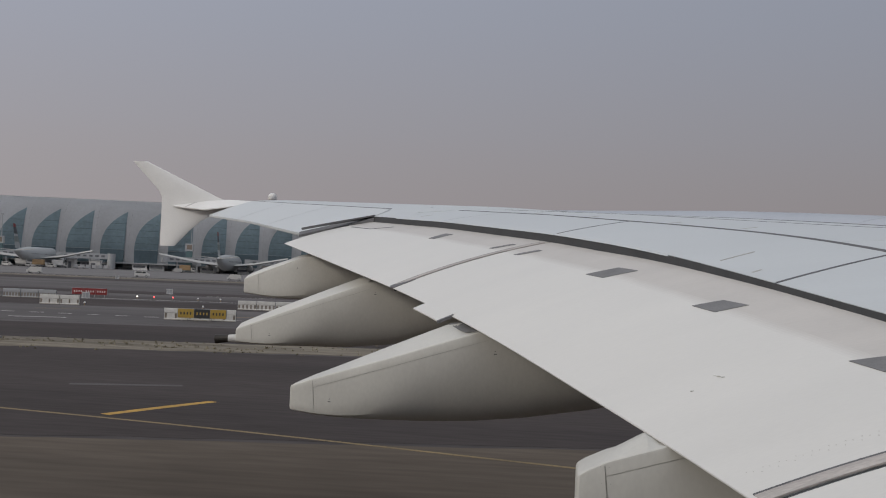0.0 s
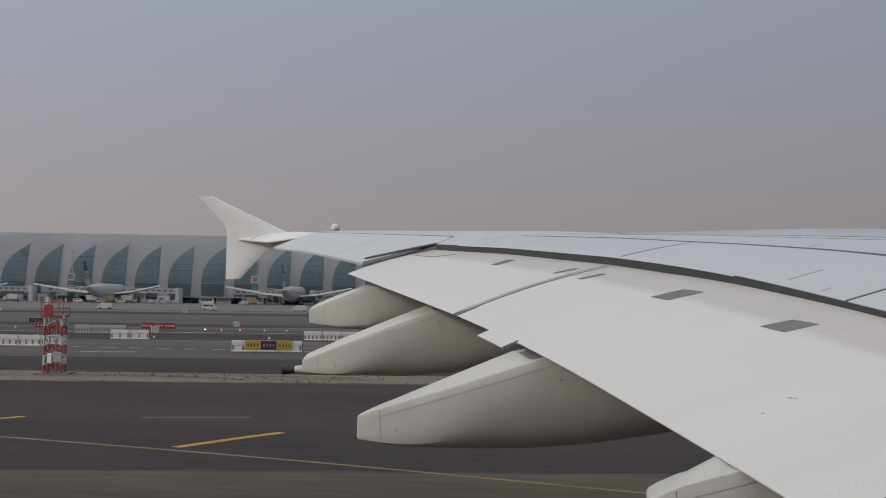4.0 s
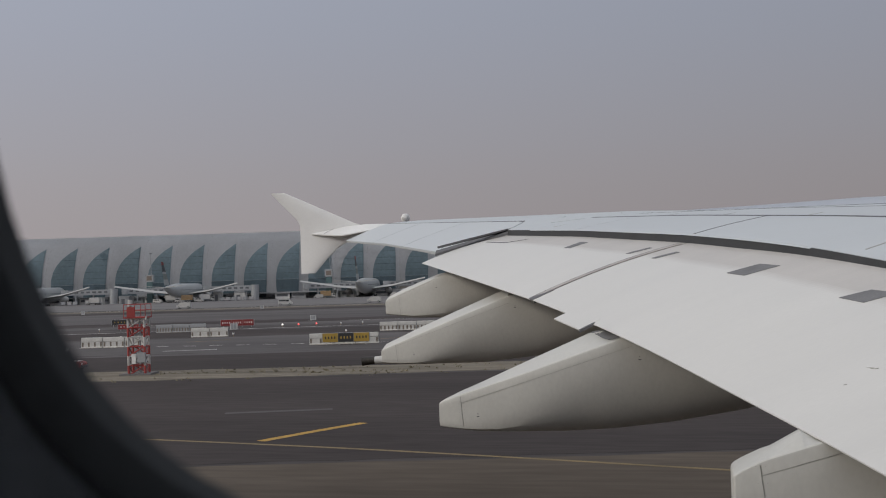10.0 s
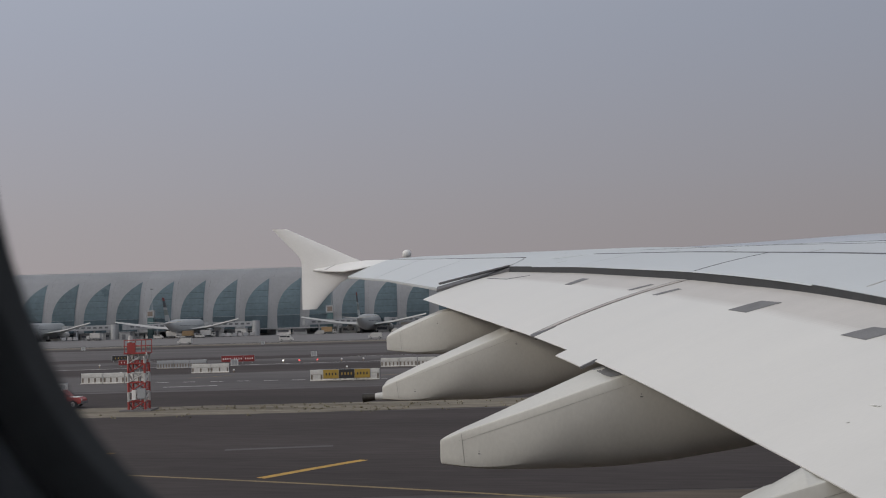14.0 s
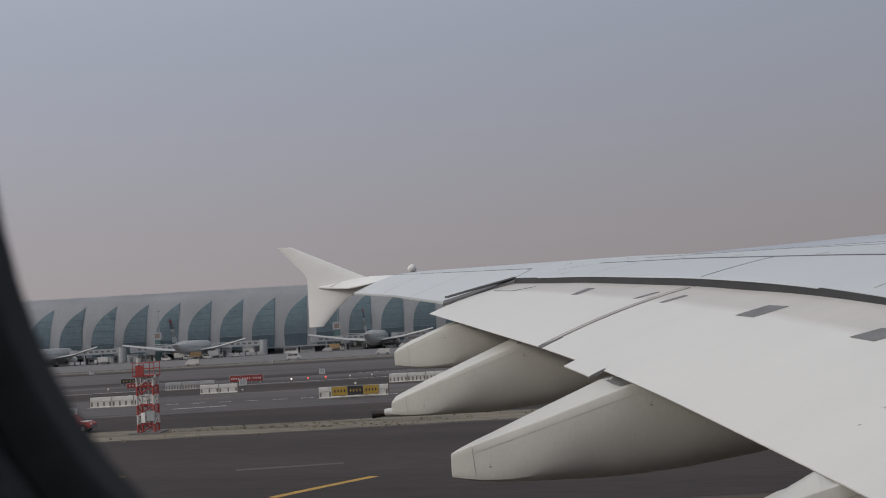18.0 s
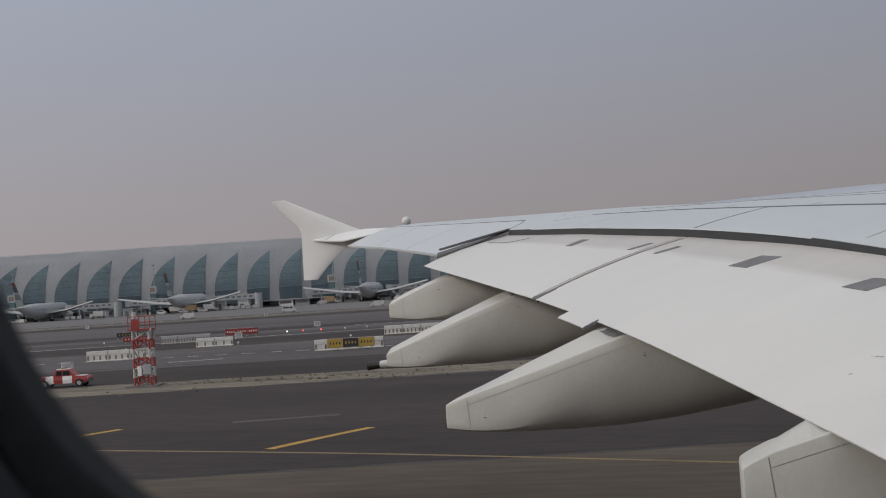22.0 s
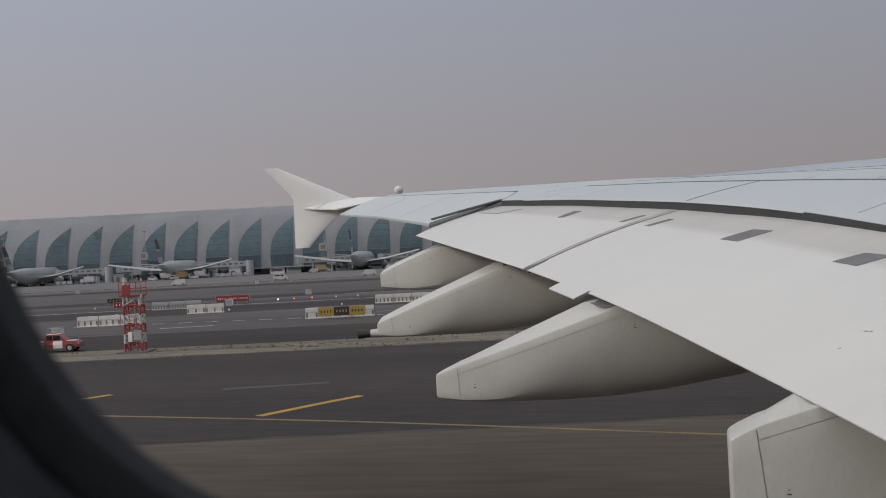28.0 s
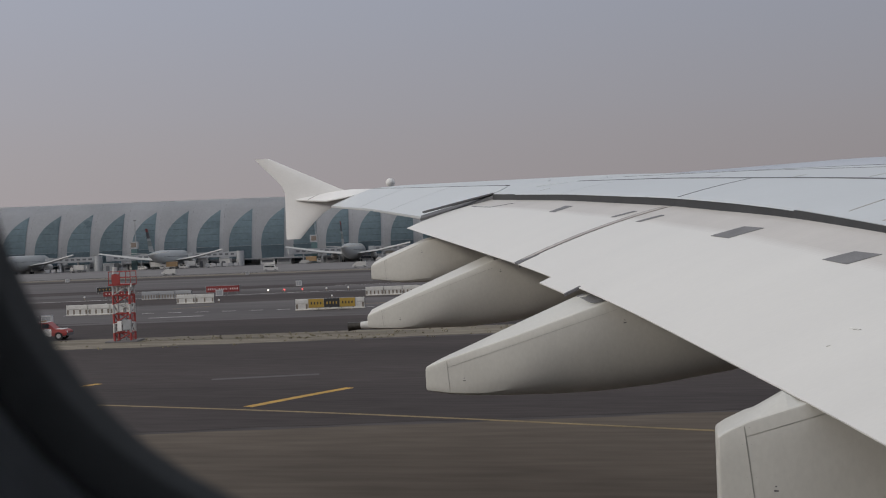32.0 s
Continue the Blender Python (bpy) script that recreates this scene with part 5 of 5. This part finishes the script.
# ---- floodlight masts, radar tower, hangar and low halls already passed ----
def flood_mast(s, d, h=28):
    ob = empty("floodlight_mast", field(s, d), "tall grey floodlight mast on the apron", "mast", "floodlight masts")
    part("pole", rod(bmesh.new(), (0, 0, 0), (0, 0, h), 0.45, 0.22, 12), GREY_PAINT, ob, "", True)
    head = part("lamp_head", boxed(-1.8, 1.8, -0.5, 0.5, h, h + 0.6, 0.05), GREY_PAINT, ob)
    for x in (-1.35, -0.45, 0.45, 1.35):
        part("floodlight", boxed(x - 0.35, x + 0.35, -0.75, -0.5, h - 0.1, h + 0.5), WHITE_PAINT, head)
    return ob


for s, d in ((-540, 600), (-640, 600), (-760, 620), (-840, 620)):
    flood_mast(s, d)
tower = empty("radar_tower", field(-33, 740), "pale radar tower with a white dome", "tower")
for x in (-1.5, 1.5):
    for y in (-1.5, 1.5):
        part("leg", rod(bmesh.new(), (x, y, 0), (x, y, 46.0), 0.3, n=8), GREY_PAINT, tower)
for z0, z1 in ((0, 8), (8, 16), (16, 24), (24, 32), (32, 39), (39, 45.7)):
    part("deck", boxed(-1.9, 1.9, -1.9, 1.9, z1 - 0.25, z1 + 0.25), GREY_PAINT, tower)
    for y in (-1.5, 1.5):
        part("brace", rod(bmesh.new(), (-1.5, y, z0), (1.5, y, z1), 0.16, n=6), GREY_PAINT, tower)
        part("brace", rod(bmesh.new(), (1.5, y, z0), (-1.5, y, z1), 0.16, n=6), GREY_PAINT, tower)
part("deck", boxed(-2.7, 2.7, -2.7, 2.7, 46.0, 46.6), GREY_PAINT, tower)
bm = bmesh.new()
bmesh.ops.create_icosphere(bm, subdivisions=3, radius=3.0, matrix=Matrix.Translation((0, 0, 49.4)))
part("dome", bm, WHITE_PAINT, tower, "white radar dome", True)
hangar = empty("hangar", field(-900, 760), "beige cargo hangar with a chequered base", "building")
part("wall", boxed(-28, 28, 0, 40, 4, 20), BEIGE_WALL, hangar)
part("annex", boxed(28.2, 60, 4, 36, 0, 17), FAR_GREY, hangar)
part("side_block", boxed(-42, -28.2, 2, 20, 0, 17), BEIGE_WALL, hangar)
for k in range(28):
    for r in range(2):
        part("chequer", boxed(-28 + 2 * k, -26 + 2 * k, 0, 2, r * 2, r * 2 + 2), RED_PAINT if (k + r) % 2 else WHITE_PAINT, hangar)
hall = empty("low_hall", field(-1040, 900), "long low hall with a curved grey roof", "building")
rings = [[(-160 + 320 * k / 20, y, z + 8 * math.sin(math.pi * k / 20)) for y, z in ((0, 0), (0, 12), (20, 16), (40, 12), (40, 0))] for k in range(21)]
part("roof", loft(rings), FAR_GREY, hall, "", True)
for k in range(24):
    part("window", boxed(-150 + k * 12.5, -142 + k * 12.5, -0.3, 0.2, 4, 10), GLASS_DARK, hall)


# ---- small airfield things ----
def runway_light(s, d, material):
    ob = empty("runway_light", field(s, d), "small elevated runway edge light", "light", "runway lights")
    part("stem", rod(bmesh.new(), (0, 0, 0), (0, 0, 0.28), 0.04, n=8), ORANGE, ob)
    part("lens", rod(bmesh.new(), (0, 0, 0.28), (0, 0, 0.48), 0.14, 0.10, 10), material, ob, "round lens")


for k in range(12):
    runway_light(-150 + k * 15, 150.0, WHITE_PAINT)
for s, m in ((-28.4, LIT_WHITE), (-25.8, LIT_RED), (-22.9, LIT_RED), (-19.0, WHITE_PAINT), (-15.5, WHITE_PAINT), (-46, WHITE_PAINT), (-58, WHITE_PAINT), (-70, RED_PAINT)):
    runway_light(s, 181.8, m)


def equipment_box(s, d, turn=0):
    ob = empty("equipment_box", field(s, d, 0, turn) @ Matrix.Scale(0.75, 4), "white equipment cabinet on a concrete pad", "cabinet", "equipment boxes")
    part("pad", boxed(-1.1, 1.1, -0.9, 0.9, 0, 0.1), CONCRETE, ob)
    b = part("body", boxed(-0.7, 0.7, -0.4, 0.4, 0.1, 1.3, 0.04), WHITE_PAINT, ob)
    part("door", boxed(-0.6, -0.02, -0.43, -0.4, 0.2, 1.2, 0.01), GREY_PAINT, b)
    part("door", boxed(0.02, 0.6, -0.43, -0.4, 0.2, 1.2, 0.01), GREY_PAINT, b)
    part("lid", boxed(-0.76, 0.76, -0.46, 0.46, 1.3, 1.36), GREY_PAINT, ob)


for s, d in ((-39.4, 111.7), (-34.6, 173.6), (-27.1, 210.3), (-88, 205), (-110, 330), (-60, 345)):
    equipment_box(s, d)


# dry tufts along the sand strip
tufts, faces = [], []
rng = random.Random(5)
for k in range(700):
    s, d = rng.uniform(-62, 26), 84.2 + rng.gauss(0, 2.6)
    if noise.noise((s * 0.12, d * 0.3, 3.3)) < -0.05:
        continue
    for b in range(5):
        a, h, w = rng.uniform(0, 2 * math.pi), rng.uniform(0.05, 0.18), rng.uniform(0.03, 0.07)
        base = LAT * (s + rng.uniform(-0.12, 0.12)) + FWD * (d + rng.uniform(-0.12, 0.12))
        side = Vector((math.cos(a), math.sin(a), 0)) * w
        lean = Vector((math.sin(a), -math.cos(a), 0)) * rng.uniform(-0.12, 0.12)
        faces.append((len(tufts), len(tufts) + 1, len(tufts) + 2))
        tufts += [tuple(base - side + Vector((0, 0, 0.008))), tuple(base + side + Vector((0, 0, 0.008))), tuple(base + lean + Vector((0, 0, h)))]
me = bpy.data.meshes.new("dry_tufts")
me.from_pydata(tufts, [], faces)
me.materials.append(mat("dry_grass", (0.21, 0.185, 0.125), 0.9, 0, 0.3, 0.4, 3.0, 0))
tagged(new("dry_tufts", me), "sparse dry grass tufts on the sand strip", "grass", kind="stuff")


# tower cranes far beyond
def tower_crane(s, d, h, turn):
    ob = empty("tower_crane", field(s, d, 0, turn), "grey tower crane beyond the airfield", "crane", "tower cranes")
    part("mast", boxed(-0.9, 0.9, -0.9, 0.9, 0, h), FAR_GREY, ob)
    jib = part("jib", boxed(-12, 36, -0.6, 0.6, h, h + 1.4), FAR_GREY, ob)
    part("counterweight", boxed(-12, -8, -1.2, 1.2, h - 2.4, h - 0.02), DARK_GREY, jib)
    part("cab", boxed(0.95, 2.6, -0.8, 0.8, h - 2.2, h - 0.1), GREY_PAINT, ob)
    part("apex", rod(bmesh.new(), (0, 0, h + 1.4), (0, 0, h + 8), 0.6, 0.2, 6), FAR_GREY, ob)
    for x in (-10, 28):
        part("stay", rod(bmesh.new(), (0, 0, h + 7.8), (x, 0, h + 1.4), 0.15, n=5), FAR_GREY, ob)


tower_crane(-980, 1000, 42, 30)
tower_crane(-900, 1050, 46, -20)
